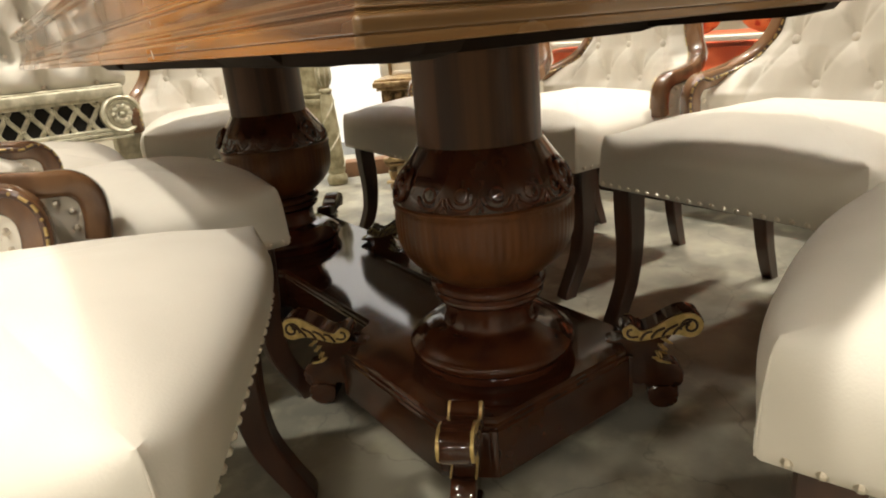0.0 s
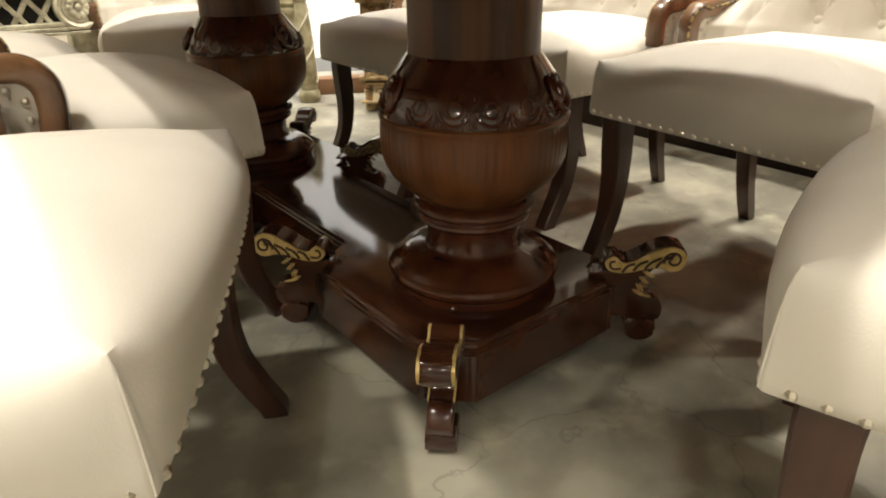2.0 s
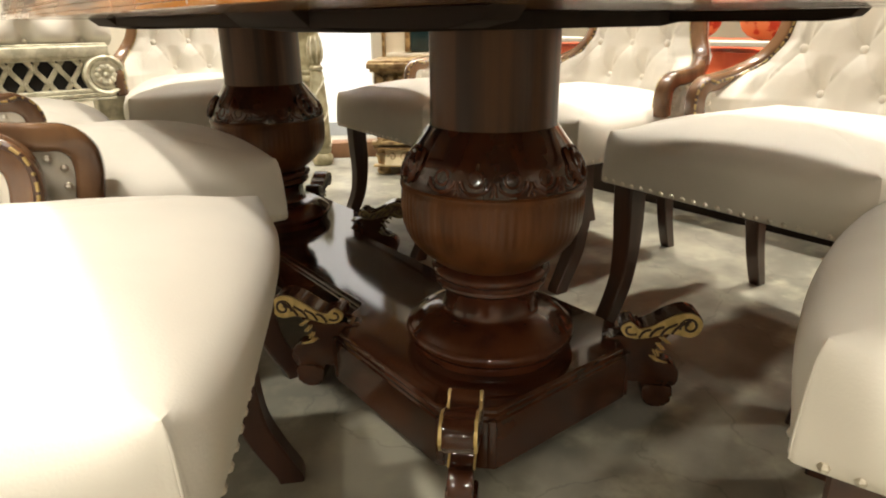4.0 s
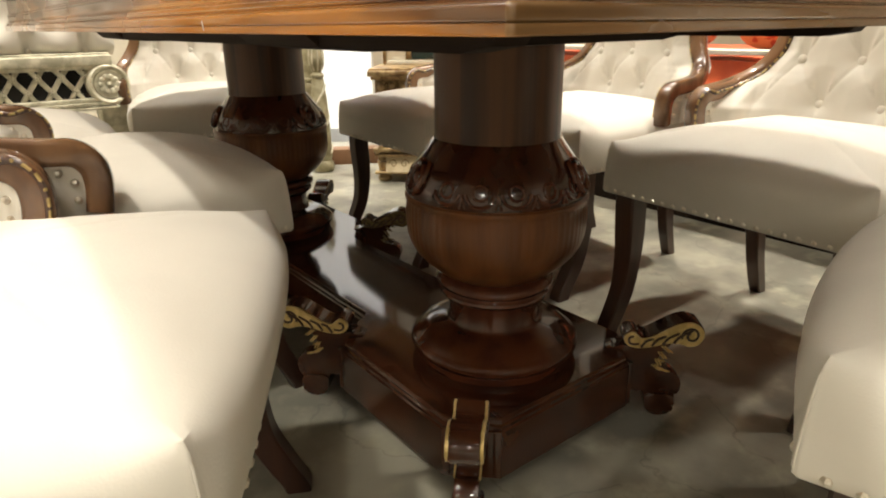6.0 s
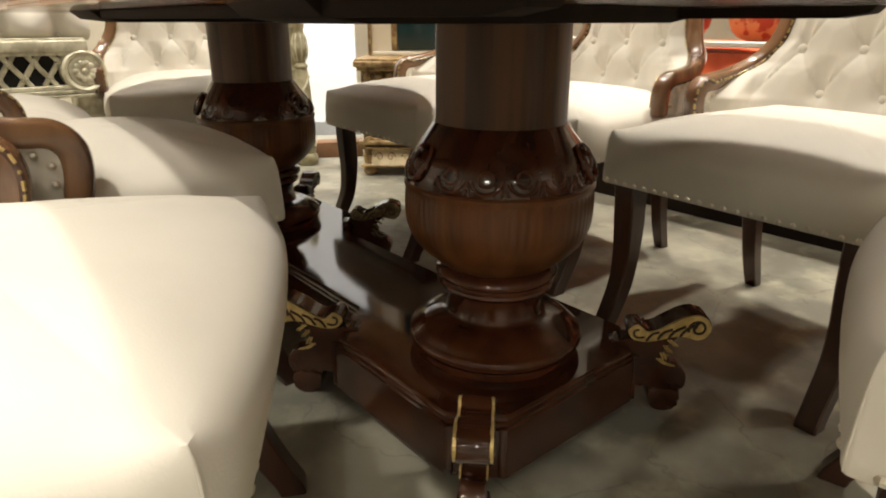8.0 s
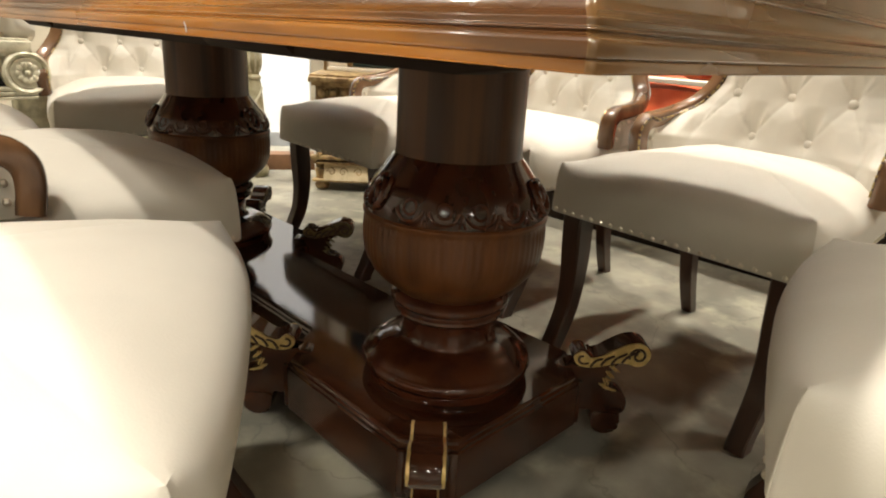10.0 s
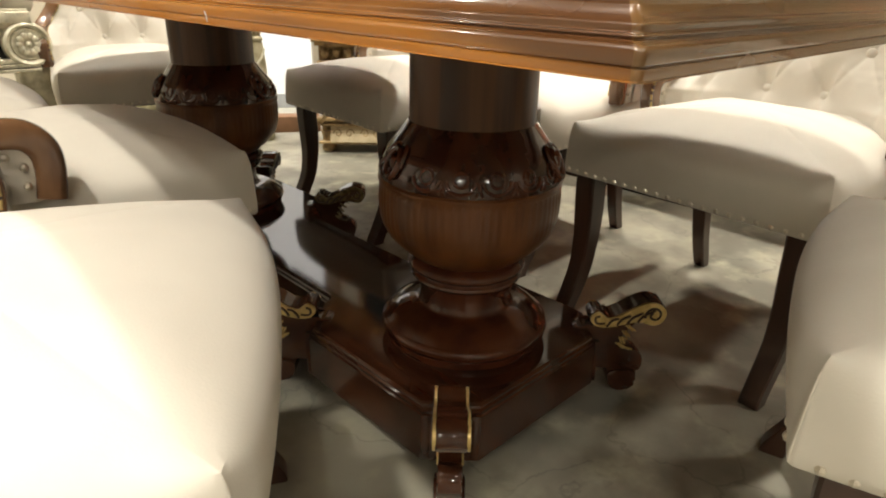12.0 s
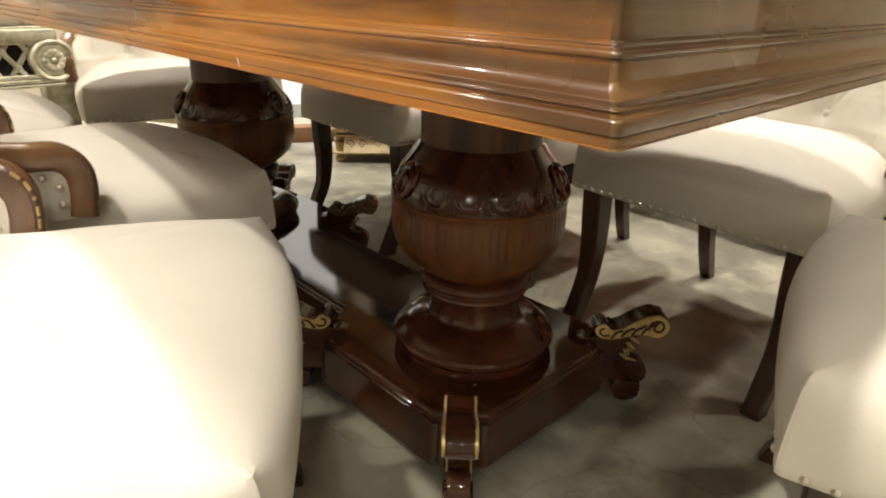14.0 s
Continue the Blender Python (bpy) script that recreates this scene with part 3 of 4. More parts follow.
def tuft(x, z):
    """1 on the pillows, falling into the buttons and into the folds that run up from them."""
    a, b = x / 0.125 + (z - 0.505) / 0.19 + 0.5, x / 0.125 - (z - 0.505) / 0.19 + 0.5
    near = 1.0
    for row in range(0, 6):
        shift = 0.0625 if row % 2 == 0 else 0.0
        bx = round((x - shift) / 0.125) * 0.125 + shift
        near = min(near, math.hypot(x - bx, (z - 0.505 - 0.095 * row) * (0.8 if z > 0.505 + 0.095 * row else 1.2)))
    pit = math.exp(-(near / 0.019) ** 1.2)
    line = min(abs(math.sin(math.pi * a)), abs(math.sin(math.pi * b)))
    if z < 0.505:
        line = abs(math.sin(math.pi * (x / 0.125 + 0.5)))
    fold = math.exp(-(line / 0.10) ** 1.1) * math.exp(-near / 0.045)
    hollow = 0.0
    for row in range(0, 5):
        rise = z - 0.505 - 0.095 * row
        if 0 < rise < 0.085:
            shift = 0.0625 if row % 2 == 0 else 0.0
            bx = round((x - shift) / 0.125) * 0.125 + shift
            across = abs(x - bx) / (0.010 + 0.24 * rise)
            if across < 1:
                hollow = max(hollow, (1 - rise / 0.085) ** 0.8 * (1 - across ** 4))
    return 1 - 0.26 * math.exp(-(near / 0.045) ** 1.4) - 0.26 * fold * (1 - pit) - 0.46 * max(pit, hollow * 0.9)


def back_mesh(bm, front=True):
    nx, nz = 120, 130
    grid = []
    for j in range(nz + 1):
        z = 0.425 + (0.934 - 0.425) * j / nz
        if z < 0.548:
            w = 0.262 - 0.021 * max(0, (z - 0.48) / 0.068)
            edge_y = np.interp(z, [0.425, 0.490, 0.524, 0.548], [0.315, 0.325, 0.392, 0.440])
        else:
            w, edge_y = back_outline(z)
            w -= 0.013 if front else 0.0
        mid_y = np.interp(z, [0.425, 0.60, 0.936], [0.452, 0.485, 0.548])
        row = []
        for i in range(nx + 1):
            s = 2 * i / nx - 1
            bend = abs(s) ** 3.0
            x, y = s * w, mid_y + (edge_y - mid_y) * bend
            if front:
                edge = min(1.0, (1 - abs(s)) * w / 0.045) * min(1.0, max(0.0, (0.936 - z)) / 0.05)
                arm = 1 - (1 - min(1.0, max(0.0, (z - 0.50) / 0.08))) * abs(s) ** 6
                y -= (0.002 + 0.036 * tuft(x, z) * arm) * edge + 0.006
            else:
                y += 0.030
                x *= 1.04
            row.append(bm.verts.new((x, y, z)))
        grid.append(row)
    for j in range(nz):
        for i in range(nx):
            bm.faces.new((grid[j][i], grid[j][i + 1], grid[j + 1][i + 1], grid[j + 1][i]))


def front_leg(bm, side):
    path = [(side * 0.230, 0.046, 0.345), (side * 0.230, 0.046, 0.300), (side * 0.230, 0.050, 0.230), (side * 0.230, 0.050, 0.170), (side * 0.229, 0.040, 0.105), (side * 0.228, 0.016, 0.050), (side * 0.228, -0.004, 0.012), (side * 0.228, -0.007, 0.0)]
    pts = smooth_points(path, 4)
    n = len(pts)
    scales = [float(np.interp(k / (n - 1), [0, 0.25, 0.55, 0.8, 1], [1.0, 0.96, 0.78, 0.70, 0.74])) for k in range(n)]
    square = [(-0.026, -0.022), (-0.022, -0.026), (0.022, -0.026), (0.026, -0.022), (0.026, 0.022), (0.022, 0.026), (-0.022, 0.026), (-0.026, 0.022)]
    sweep(bm, pts, square, (0, 1, 0), scales)
    for v in bm.verts:
        if v.co.z < 0.006:
            v.co.z = 0.0


def back_leg(bm, side):
    pts = smooth_points([(side * 0.178, 0.450, 0.345), (side * 0.172, 0.462, 0.22), (side * 0.168, 0.484, 0.10), (side * 0.165, 0.516, 0.0)], 4)
    scales = [float(np.interp(k / (len(pts) - 1), [0, 1], [1.0, 0.72])) for k in range(len(pts))]
    square = [(-0.021, -0.018), (-0.018, -0.021), (0.018, -0.021), (0.021, -0.018), (0.021, 0.018), (0.018, 0.021), (-0.018, 0.021), (-0.021, 0.018)]
    sweep(bm, pts, square, (0, 1, 0), scales)
    for v in bm.verts:
        if v.co.z < 0.006:
            v.co.z = 0.0


def rounded(w, h, r=0.35, n=3):
    out = []
    for cx, cy, a0 in ((1, 1, 0), (-1, 1, 90), (-1, -1, 180), (1, -1, 270)):
        for k in range(n + 1):
            a = radians(a0 + 90 * k / n)
            out.append((w * (cx * (1 - r) + r * math.cos(a)), h * (cy * (1 - r) + r * math.sin(a))))
    return out


def nail_row(bm, points, spacing, r, squash=(1, 1, 1)):
    pts = [Vector(p) for p in points]
    left = spacing / 2
    for a, b in zip(pts, pts[1:]):
        length = (b - a).length
        while left < length:
            ball(bm, a + (b - a) * (left / length), r, squash, 7, 4)
            left += spacing
        left -= length


def dining_chair():
    chair = thing("dining_chair", CHAIR_LABEL, "chair", "chairs round the dining table")
    bm = bmesh.new()
    seat_mesh(bm)
    part("seat", bm, HIDE, chair, "thickly padded cream seat")
    for s in (-1, 1):
        bm = bmesh.new()
        tube(bm, [(s * (HALF - 0.001), 0.001, TOP + 0.002), (s * (HALF + 0.0027), -0.0027, 0.426), (s * (HALF + 0.0047), -0.0047, 0.400), (s * (HALF + 0.0059), -0.0059, 0.372), (s * (HALF + 0.0065), -0.0065, 0.355), (s * (HALF + 0.0062), -0.0062, LOW + 0.003)], 0.0011, 6, up=(0, 1, 0))
        part("seam", bm, HIDE, chair)
    bm = bmesh.new()
    z = LOW + 0.009
    ring = []
    for q in (0.46, 0.40, 0.30, 0.20, 0.12, 0.07, 0.035, 0.012):
        ring.append((-half_width(q) - 0.0130 + 0.004 * math.exp(-(q / 0.07) ** 2), q, z))
    for k in range(25):
        s = -0.985 + 1.97 * k / 24
        ring.append((s * HALF, -0.0130 - 0.0014 * (1 - s * s) + 0.004 * math.exp(-(HALF * (1 - abs(s)) / 0.07) ** 2), z))
    for q in (0.012, 0.035, 0.07, 0.12, 0.20, 0.30, 0.40, 0.46):
        ring.append((half_width(q) + 0.0130 - 0.004 * math.exp(-(q / 0.07) ** 2), q, z))
    nail_row(bm, ring, 0.0245, 0.0056)
    part("nail_trim", bm, STEEL, chair, "row of domed steel nails")
    for s in (-1, 1):
        bm = bmesh.new()
        front_leg(bm, s)
        part("front_leg", bm, LEG_WOOD, chair, "curved dark leg")
    for s in (-1, 1):
        bm = bmesh.new()
        back_leg(bm, s)
        part("back_leg", bm, LEG_WOOD, chair, "splayed dark leg")
    bm = bmesh.new()
    box(bm, -0.215, 0.215, 0.03, 0.46, LOW - 0.010, LOW + 0.004, 0.004)
    part("seat_frame", bm, LEG_WOOD, chair)
    bm = bmesh.new()
    back_mesh(bm)
    back = part("backrest", bm, HIDE, chair, "deep-buttoned cream backrest")
    for row, z in enumerate((0.505, 0.60, 0.695, 0.79, 0.885)):
        xs = (-0.0625, 0.0625) if row % 2 == 0 else (-0.125, 0.0, 0.125)
        for x in xs:
            if abs(x) > back_outline(max(z, 0.56))[0] - 0.03:
                continue
            y = float(np.interp(z, [0.425, 0.60, 0.936], [0.452, 0.485, 0.548])) - 0.012 - 0.10 * x * x
            bm = bmesh.new()
            ball(bm, (x, y - 0.0085, z), 0.0108, (1, 0.55, 1), 12, 7)
            part("button", bm, HIDE, back)
    bm = bmesh.new()
    back_mesh(bm, False)
    part("back_cover", bm, HIDE, chair)
    for s in (-1, 1):
        path = smooth_points([(s * x, y, z) for x, y, z in frame_path()], 6)
        bm = bmesh.new()
        n = len(path)
        sweep(bm, path, rounded(0.0195, 0.0185, 0.5, 4), (s, 0.25, 0.1))
        frame_side = part("frame", bm, FRAME_WOOD, chair, "polished show-wood frame")
        bm = bmesh.new()
        fronts, inners = [], []
        for k, p in enumerate(path):
            along = (path[min(k + 1, n - 1)] - path[max(k - 1, 0)]).normalized()
            front = Vector((-s * 0.25, -0.95, 0.1))
            front = (front - along * front.dot(along)).normalized()
            inward = along.cross(front) * s
            if inward.dot(Vector((-s, 0, -0.4))) < 0:
                inward = -inward
            fronts.append(p + front * 0.0180 + inward * 0.0080)
            inners.append(p + front * 0.0225 + inward * 0.0250)
        tube(bm, fronts[3:], 0.0048, 6, up=(s, 0.3, 0.1))
        part("bead_channel", bm, LEG_WOOD, frame_side, "dark channel for the beads")
        bm = bmesh.new()
        left, count = 0.0, 0
        for k in range(4, n - 1):
            a, b = fronts[k], fronts[k + 1]
            length, along = (b - a).length, (b - a).normalized()
            face = (a - path[k]).normalized()
            while left < length:
                q = a + along * left + face * 0.0034
                if count % 3 == 2:
                    ball(bm, q, 0.0030, (1, 1, 1), 6, 4)
                else:
                    tube(bm, [q - along * 0.0062, q + along * 0.0062], 0.0026, 6, up=(0.3, 1, 0.2))
                left, count = left + 0.0165, count + 1
            left -= length
        part("bead_inlay", bm, BEAD, frame_side, "gold bead inlay")
        # padded arm panel with nails
        bm = bmesh.new()
        out = smooth_points([(s * 0.262, 0.306, 0.430), (s * 0.263, 0.306, 0.488), (s * 0.263, 0.321, 0.505), (s * 0.262, 0.357, 0.509), (s * 0.258, 0.410, 0.520), (s * 0.240, 0.445, 0.530), (s * 0.240, 0.455, 0.430)], 3)
        shell = []
        for off in (0.012, -0.010):
            shell.append([bm.verts.new(p + Vector((s * off, 0, 0))) for p in out])
        bm.faces.new(shell[0])
        bm.faces.new(shell[1][::-1])
        for k in range(len(out)):
            j = (k + 1) % len(out)
            bm.faces.new((shell[0][k], shell[0][j], shell[1][j], shell[1][k]))
        panel = part("arm_panel", bm, HIDE, chair, "small upholstered arm panel")
        bm = bmesh.new()
        for off in (0.013, -0.011):
            row = smooth_points([(s * 0.262 + s * off, 0.321, 0.440), (s * 0.263 + s * off, 0.321, 0.480), (s * 0.263 + s * off, 0.333, 0.493), (s * 0.262 + s * off, 0.360, 0.497), (s * 0.257 + s * off, 0.410, 0.508)], 4)
            nail_row(bm, row, 0.0260, 0.0060)
        part("arm_nails", bm, STEEL, panel, "domed steel nails")
        bm = bmesh.new()
        nail_row(bm, inners[38:], 0.0235, 0.0056)
        part("back_nails", bm, STEEL, frame_side, "fine steel nails")
    return chair


CHAIR_LABEL = "mahogany armchair with cream buttoned leather, pushed against the table"
CHAIRS = [  # front middle x, y and the turn
    (1.212, 0.646, -94.0), (1.312, 1.302, -94.6), (1.159, 1.722, -93.0),
    (0.322, 0.656, 61.5), (0.562, 1.360, 91.0), (0.430, 2.000, 88.0),
    (0.866, 0.285, 193.2), (0.842, 2.225, -9.4),
]
first = dining_chair()
x, y, turn = CHAIRS[0]
first.matrix_basis = pose(x, y, 0, 0, 0, turn)
for x, y, turn in CHAIRS[1:]:
    copy_thing(first, pose(x, y, 0, 0, 0, turn))

# ---- bed end with buttoned panel and lattice rail ----
bed = thing("upholstered_bed_end", "silver-gilt carved bed end with buttoned cream panel and lattice rail", "bed", at=pose(0.584, 2.545, 0, 0, 0, 3))
LEN = 1.75


def bed_panel(bm):
    nx, nz = 150, 36
    grid = []
    for j in range(nz + 1):
        z = 0.598 + 0.60 * j / nz
        row = []
        for i in range(nx + 1):
            x = 0.04 - LEN * i / nx
            near, hollow = 1.0, 0.0
            for k in range(6):
                bx = round((x + 0.045 - (k % 2) * 0.0825) / 0.165) * 0.165 - 0.045 + (k % 2) * 0.0825
                rise = z - 0.615 - 0.11 * k
                near = min(near, math.hypot(x - bx, rise))
                if 0 < rise < 0.10:
                    across = abs(x - bx) / (0.014 + 0.32 * rise)
                    if across < 1:
                        hollow = max(hollow, (1 - rise / 0.10) ** 0.8 * (1 - across ** 4))
            puff = 1 - 0.45 * math.exp(-(near / 0.055) ** 1.3) - 0.45 * max(hollow * 0.8, math.exp(-(near / 0.022) ** 1.3))
            y = 0.065 + 0.10 * (z - 0.6) - 0.075 * puff * min(1, (z - 0.590) / 0.03)
            row.append(bm.verts.new((x, y, z)))
        grid.append(row)
    for j in range(nz):
        for i in range(nx):
            bm.faces.new((grid[j][i], grid[j][i + 1], grid[j + 1][i + 1], grid[j + 1][i]))


bm = bmesh.new()
bed_panel(bm)
panel = part("buttoned_panel", bm, HIDE, bed, "cream buttoned upholstery")
bm = bmesh.new()
box(bm, -LEN + 0.04, 0.04, 0.10, 0.17, 0.43, 1.22, 0.005)
part("panel_back", bm, SILVER, bed)
for row in range(5):
    z = 0.615 + 0.11 * row
    for k in range(12):
        x = -0.045 - 0.165 * k - (0.0825 if row % 2 else 0)
        if x > -LEN + 0.05 and z < 1.15:
            bm = bmesh.new()
            ball(bm, (x, 0.046 + 0.10 * (z - 0.6), z), 0.009, (1, 0.5, 1), 8, 5)
            part("button", bm, STEEL, panel)
for z, h, y in ((0.582, 0.019, -0.012), (0.600, 0.008, 0.002), (0.559, 0.006, -0.004), (0.452, 0.007, -0.004), (0.438, 0.006, -0.010), (0.424, 0.005, -0.016)):
    bm = bmesh.new()
    sweep(bm, [(-LEN + 0.04, y + 0.03, z), (0.02, y + 0.03, z)], rounded(0.026, h), (0, 0, 1))
    part("moulding", bm, SILVER, bed)
bm = bmesh.new()
box(bm, -LEN + 0.04, 0.0, 0.034, 0.05, 0.44, 0.57)
part("lattice_backing", bm, DARK_CLOTH, bed, "dark backing behind the lattice")
step, zl, zh = 0.070, 0.458, 0.556
for k in range(23):
    x = -0.085 - step * k
    for d in (-1, 1):
        bm = bmesh.new()
        mid = x + (0.0 if d > 0 else step / 2)
        sweep(bm, [(mid - d * step * 0.5, 0.018 + 0.003 * d, zl), (mid + d * step * 0.5, 0.018 + 0.003 * d, zh)], rounded(0.0078, 0.006), (0, 1, 0))
        part("lattice_bar", bm, SILVER, bed)
    for z, off in ((zl + 0.25 * (zh - zl), -step / 4), (zl + 0.75 * (zh - zl), step / 4)):
        bm = bmesh.new()
        for p in range(5):
            a = p * math.pi / 2.5
            ball(bm, (x + off + 0.0075 * math.cos(a), 0.009, z + 0.0075 * math.sin(a)), 0.0052, (1, 0.7, 1), 6, 4)
        ball(bm, (x + off, 0.007, z), 0.005, (1, 1, 1), 6, 4)
        part("lattice_flower", bm, SILVER, bed)
bm = bmesh.new()
turn_front = pose(0, 0.0, 0.502, 90, 0, 0)
lathe(bm, [(0.068, -0.05), (0.070, -0.006), (0.068, 0.004), (0.061, 0.010), (0.054, 0.006), (0.050, 0.000), (0.046, 0.004), (0.042, 0.002), (0.004, 0.002)], 40)
bmesh.ops.transform(bm, matrix=turn_front, verts=bm.verts)
boss = part("rosette", bm, SILVER, bed, "round carved rosette")
bm = bmesh.new()
for p in range(10):
    a = 2 * math.pi * p / 10
    ball(bm, (0.025 * math.cos(a), -0.005, 0.502 + 0.025 * math.sin(a)), 0.0115, (1, 0.5, 1), 8, 5)
ball(bm, (0, -0.008, 0.502), 0.009, (1, 0.8, 1), 8, 5)
part("petals", bm, SILVER, boss, "silver flower")
bm = bmesh.new()
box(bm, -0.035, 0.055, 0.02, 0.10, 0.0, 0.44, 0.008)
part("leg", bm, SILVER, bed)
bm = bmesh.new()
box(bm, -LEN, -LEN + 0.09, 0.02, 0.10, 0.0, 0.44, 0.008)
part("leg", bm, SILVER, bed)

# ---- turned bed post with footboard ----
post = thing("bed_footboard", "green-gold carved footboard with a turned finial post", "bed", at=pose(1.541, 2.86, 0, 0, 0, -60))
bm = bmesh.new()
lathe(bm, [(0.020, 0.0), (0.046, 0.004), (0.052, 0.022), (0.050, 0.045), (0.038, 0.058), (0.043, 0.066), (0.046, 0.075), (0.044, 0.20), (0.037, 0.35), (0.030, 0.435), (0.026, 0.450), (0.031, 0.456), (0.031, 0.466),
           (0.021, 0.474), (0.022, 0.484), (0.030, 0.505), (0.034, 0.535), (0.031, 0.570), (0.024, 0.600), (0.021, 0.620), (0.026, 0.632), (0.026, 0.650), (0.018, 0.675), (0.004, 0.690)], 28)
shaft = part("post", bm, OLIVE, post, "turned post with finial")
bm = bmesh.new()
for turns in range(2):
    tube(bm, [((0.046 - 0.014 * k / 30) * math.cos(k * 0.22 + turns * math.pi), (0.046 - 0.014 * k / 30) * math.sin(k * 0.22 + turns * math.pi), 0.09 + 0.33 * k / 30) for k in range(31)], 0.006, 6)
part("spiral_band", bm, SILVER, shaft)
for k in range(8):
    bm = bmesh.new()
    a = k * math.pi / 4
    tube(bm, smooth_points([(r * math.cos(a), r * math.sin(a), z) for r, z in ((0.023, 0.486), (0.0315, 0.508), (0.0355, 0.535), (0.0320, 0.572), (0.0240, 0.604))], 3), 0.0042, 6, up=(math.cos(a), math.sin(a), 0))
    part("finial_flute", bm, SILVER, shaft)
for z0, z1 in ((0.40, 0.425), (0.435, 0.45), (0.10, 0.15), (0.62, 0.66)):
    bm = bmesh.new()
    box(bm, -0.80, -0.02, -0.015, 0.03, z0, z1, 0.006)
    part("rail", bm, OLIVE, post)
bm = bmesh.new()
box(bm, -0.80, -0.02, 0.0, 0.02, 0.08, 0.66)
part("panel", bm, OLIVE, post, "olive inset panel")
bm = bmesh.new()
box(bm, -0.88, -0.80, -0.04, 0.04, 0.0, 0.70, 0.01)
part("end_post", bm, OLIVE, post)

# ---- white partition and box ----
bm = bmesh.new()
box(bm, -0.75, 0.215, 0.0, 0.12, 0.08, 2.4, 0.002, pose(2.02, 3.55, 0, 0, 0, -36))
tagged(link_mesh("wall_partition", bm, WHITE, smooth=False), "white painted display partition lit from above", "partition", kind="structure")
bm = bmesh.new()
box(bm, -0.75, 0.227, -0.012, 0.132, 0.0, 0.08, 0.002, pose(2.02, 3.55, 0, 0, 0, -36))
tagged(link_mesh("baseboard", bm, GREY, smooth=False), "grey skirting under the partition", "baseboard", kind="structure")
bm = bmesh.new()
box(bm, -0.12, 0.16, -0.05, 0.05, 0.0, 0.078, 0.003, pose(1.735, 2.965, 0, 0, 0, -30))
tagged(link_mesh("wooden_block", bm, BROWN), "low brown wooden block on the concrete floor", "block")

# ---- carved display cabinet ----
cabinet = thing("display_cabinet", "antique gold carved display cabinet with a cream back", "cabinet", at=pose(1.622, 2.488, 0, 0, 0, -42))
bm = bmesh.new()
box(bm, 0.0, 0.56, 0.03, 0.42, 0.048, 0.46, 0.004)
body = part("base_unit", bm, ANTIQUE, cabinet)
for k in range(2):
    bm = bmesh.new()
    box(bm, 0.04 + 0.25 * k, 0.27 + 0.25 * k, 0.004, 0.02, 0.16, 0.34, 0.006)
    door = part("drawer_front", bm, HIDE, body, "cream painted drawer front")
    bm = bmesh.new()
    sweep(bm, [(0.04 + 0.25 * k, 0.004, 0.16), (0.27 + 0.25 * k, 0.004, 0.16), (0.27 + 0.25 * k, 0.004, 0.34), (0.04 + 0.25 * k, 0.004, 0.34)], rounded(0.010, 0.008), (0, 1, 0), closed=True)
    part("gilt_border", bm, ANTIQUE, body)
for z, d, h in ((0.485, 0.018, 0.012), (0.468, 0.006, 0.010), (0.388, 0.0, 0.008), (0.150, 0.010, 0.009), (0.126, 0.004, 0.006), (0.046, 0.006, 0.006)):
    bm = bmesh.new()
    sweep(bm, [(-d - 0.004, 0.01 - d, z), (0.564 + d, 0.01 - d, z)], rounded(0.02, h), (0, 0, 1))
    part("moulding", bm, ANTIQUE, cabinet)
bm = bmesh.new()
box(bm, -0.02, 0.58, -0.01, 0.43, 0.488, 0.506, 0.004)
part("ledge", bm, ANTIQUE, cabinet)
for k in range(11):
    bm = bmesh.new()
    x = 0.03 + 0.048 * k
    ball(bm, (x, 0.012, 0.425), 0.021, (0.85, 0.5, 1.1), 8, 6)
    tube(bm, [(x + 0.024 + 0.008 * math.cos(t), 0.012, 0.428 + 0.016 * math.sin(t)) for t in np.linspace(0, 2 * math.pi, 10, endpoint=False)], 0.0035, 5, up=(0, 1, 0), closed=True)
    part("carved_leaf", bm, ANTIQUE, body)
# low cream drawer with gilt scrollwork, under a ledge
bm = bmesh.new()
prism(bm, [(-0.020, 0.050), (0.008, 0.118), (0.060, 0.118), (0.060, 0.050)], 0.48, pose(0.28, 0.0, 0, 0, 0, 90) @ pose(0, 0, 0), 0.003)
plinth_drawer = part("base_drawer", bm, PARCHMENT, body, "cream drawer with gilt scrolls")
for k in range(4):
    bm = bmesh.new()
    x = 0.10 + 0.12 * k
    for d in (-1, 1):
        curl = spiral(x + d * 0.026, 0.086, 0.020, 0.005, radians(90 - d * 90), radians(90 - d * 90) + d * radians(400), 16)
        tube(bm, [(a, -0.004 - 0.41 * (0.086 - b), b) for a, b in curl], 0.0030, 6, up=(0, 1, 0))
    part("gilt_scroll", bm, ANTIQUE, plinth_drawer)
for x, y in ((0.03, 0.03), (0.53, 0.03), (0.03, 0.39), (0.53, 0.39)):
    bm = bmesh.new()
    lathe(bm, [(0.014, 0.0), (0.030, 0.006), (0.034, 0.020), (0.028, 0.034), (0.016, 0.042), (0.030, 0.062), (0.036, 0.095)], 16, (x, y))
    part("bun_foot", bm, ANTIQUE, cabinet)
for z in (0.13, 0.20, 0.27):
    for x in (0.018, 0.540):
        bm = bmesh.new()
        tube(bm, smooth_points([(x - 0.02, 0.0, z), (x, -0.014, z + 0.03), (x + 0.02, -0.002, z + 0.05), (x, -0.010, z + 0.075)], 4), 0.011, 6, up=(0, 1, 0))
        part("carved_corner", bm, ANTIQUE, body)
bm = bmesh.new()
box(bm, 0.0, 0.56, 0.30, 0.42, 0.506, 2.0, 0.004)
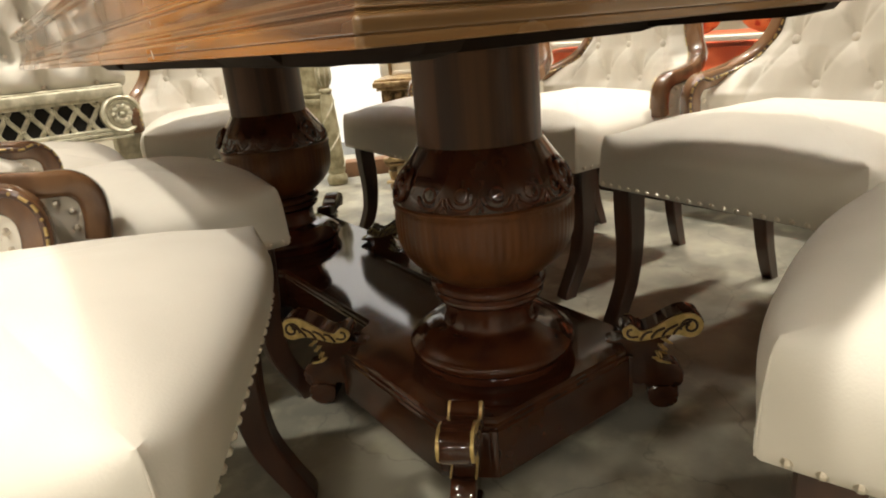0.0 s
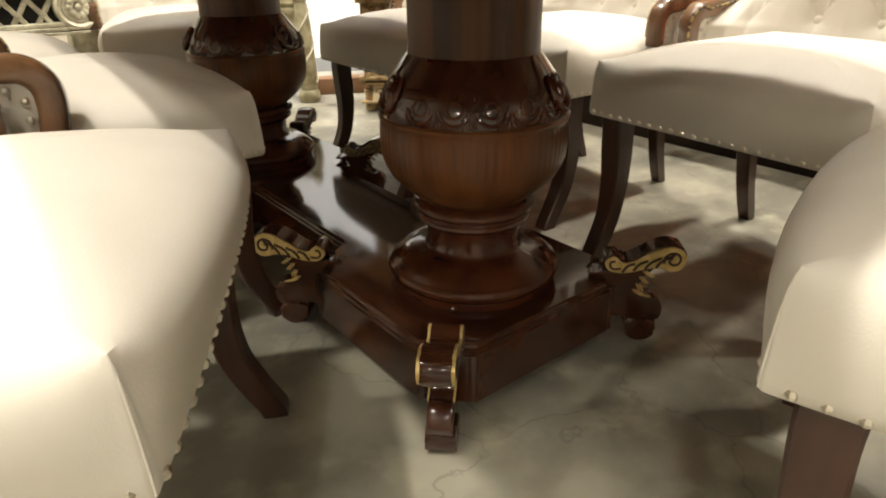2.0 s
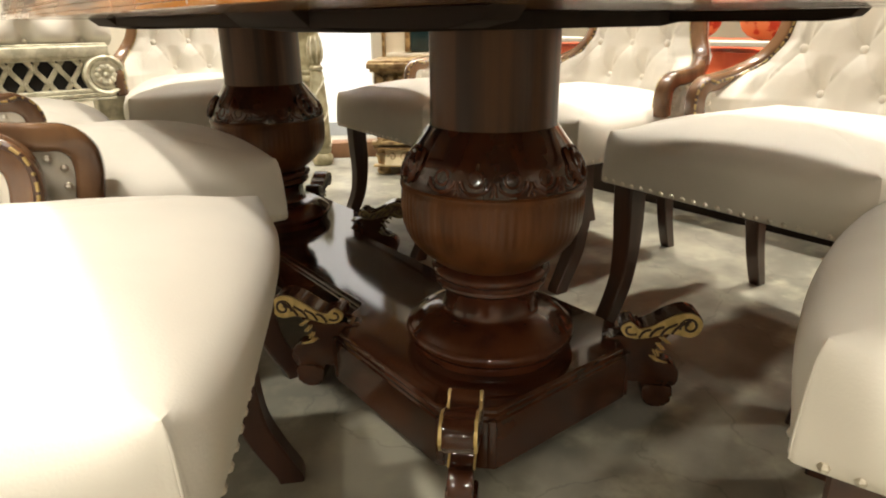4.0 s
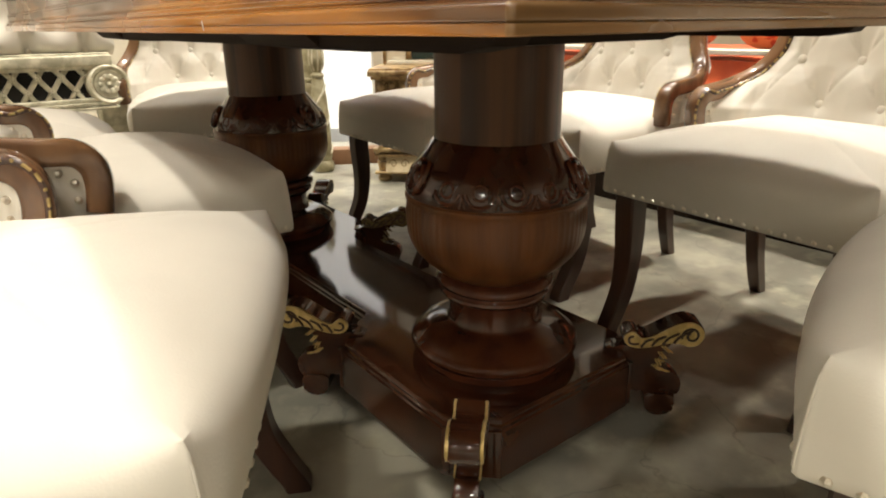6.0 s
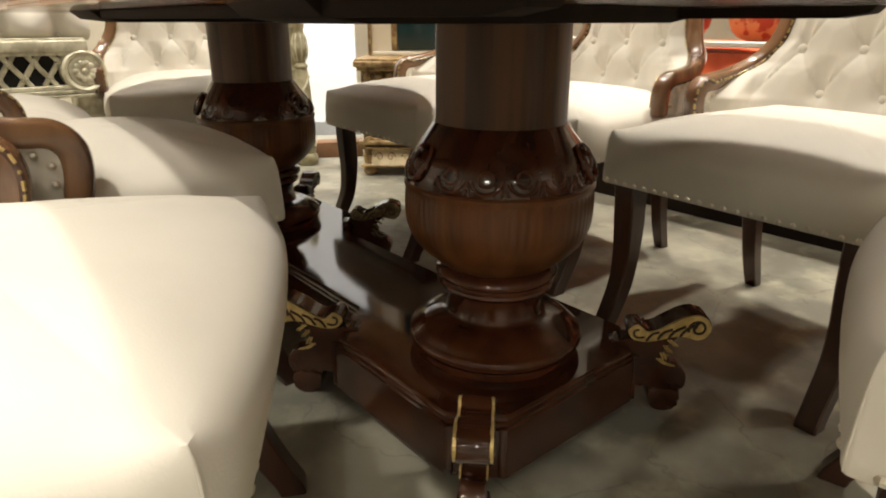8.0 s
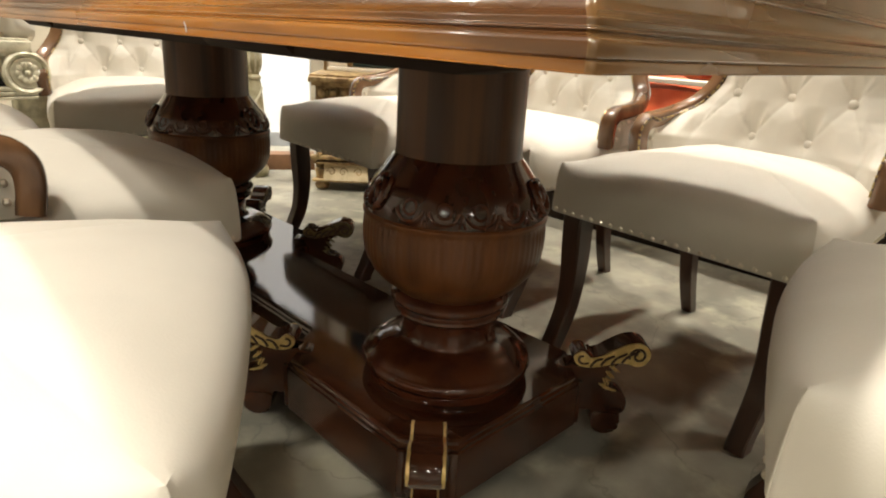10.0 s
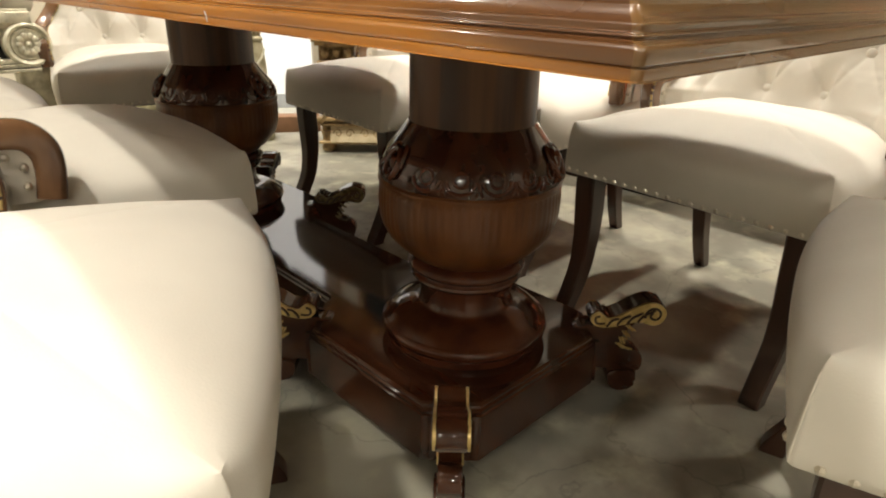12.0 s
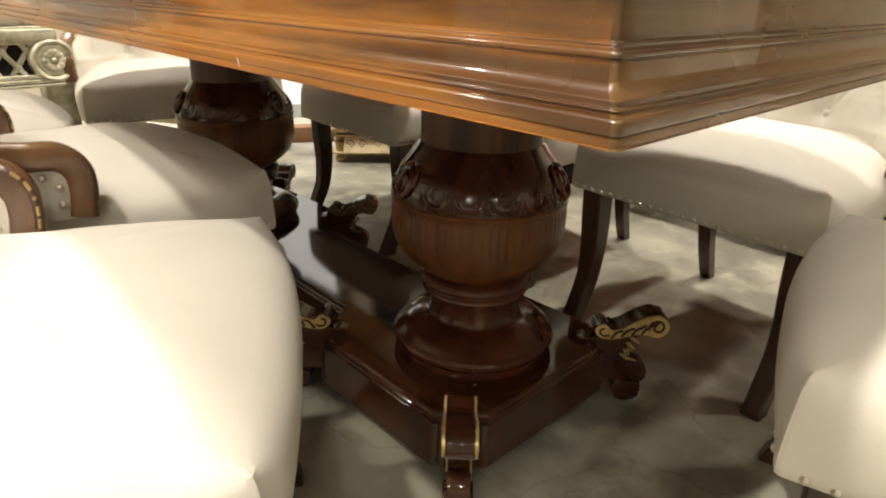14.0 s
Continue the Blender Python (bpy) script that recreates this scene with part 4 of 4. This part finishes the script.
part("cream_back", bm, PLASTER, cabinet, "cream painted back panel")
for x in (0.0, 0.545):
    bm = bmesh.new()
    box(bm, x, x + 0.015, 0.27, 0.30, 0.506, 2.0, 0.004)
    part("pilaster", bm, ANTIQUE, cabinet)
bm = bmesh.new()
box(bm, 0.016, 0.544, 0.278, 0.299, 0.506, 0.524, 0.004)
part("back_rail", bm, PLASTER, cabinet)
bm = bmesh.new()
box(bm, 0.135, 0.330, 0.285, 0.299, 0.530, 1.5, 0.004)
teal = part("teal_panel", bm, TEAL, cabinet, "dark teal panel")
bm = bmesh.new()
box(bm, 0.108, 0.134, 0.281, 0.299, 0.528, 1.5, 0.004)
part("gilt_strip", bm, ANTIQUE, teal, "narrow gilt strip")

# ---- red covered bed beyond the chairs ----
divan = thing("red_covered_bed", "wooden bed with a rumpled bright red satin cover", "bed", at=pose(2.17, 0.0, 0.0))
bm = bmesh.new()
nx, nz = 90, 26
grid = []
for j in range(nz + 1):
    row = []
    for i in range(nx + 1):
        y = 2.02 * i / nx
        if j <= 14:
            x, z = 0.02 * noise.noise(Vector((y * 7, j * 0.35, 1))) + 0.014 * noise.noise(Vector((y * 19, j * 0.2, 5))), 0.36 + 0.200 * j / 14
        else:
            q = (j - 14) / 12
            x, z = 1.15 * q, 0.570 + 0.012 * noise.noise(Vector((y * 6, q * 8, 3)))
        row.append(bm.verts.new((x, y, z)))
    grid.append(row)
for j in range(nz):
    for i in range(nx):
        bm.faces.new((grid[j][i], grid[j][i + 1], grid[j + 1][i + 1], grid[j + 1][i]))
part("bedcover", bm, RED, divan, "rumpled red satin cover")
bm = bmesh.new()
box(bm, 0.03, 1.15, 0.02, 2.00, 0.25, 0.550, 0.03)
part("mattress", bm, HIDE, divan)
bm = bmesh.new()
sweep(bm, smooth_points([(0.03, 0.03, 0.590), (0.02, 0.6, 0.593), (0.03, 1.2, 0.587), (0.02, 1.99, 0.591)], 8), rounded(0.05, 0.009), (0, 0, 1))
part("folded_sheet", bm, HIDE, divan, "cream folded edge")
bm = bmesh.new()
box(bm, 0.0, 0.05, -0.02, 2.04, 0.24, 0.37, 0.012)
part("side_rail", bm, FRAME_WOOD, divan, "carved brown side rail")
# near-black base stands in for the band of shade below the side rail
bm = bmesh.new()
box(bm, 0.015, 1.14, 0.0, 2.02, 0.0, 0.245, 0.006)
part("plinth", bm, UNDER_WOOD, divan, "near-black base down to the floor, filling the shaded band under the bed")
for x, y, turn in ((2.52, 1.13, 20), (2.55, 1.62, -15), (2.50, 0.74, 5)):
    bm = bmesh.new()
    made = bmesh.ops.create_uvsphere(bm, u_segments=24, v_segments=12, radius=1)["verts"]
    for v in made:
        p = v.co.copy()
        v.co = (0.09 * p.x, 0.20 * math.copysign(abs(p.y) ** 0.6, p.y), 0.145 * math.copysign(abs(p.z) ** 0.6, p.z))
    cushion = link_mesh("cushion", bm, PATTERN)
    cushion.matrix_basis = pose(x, y, 0.722, 0, -14, turn)
    tagged(cushion, "dark red patterned cushion lying on the bed", "cushion", "cushions on the bed")
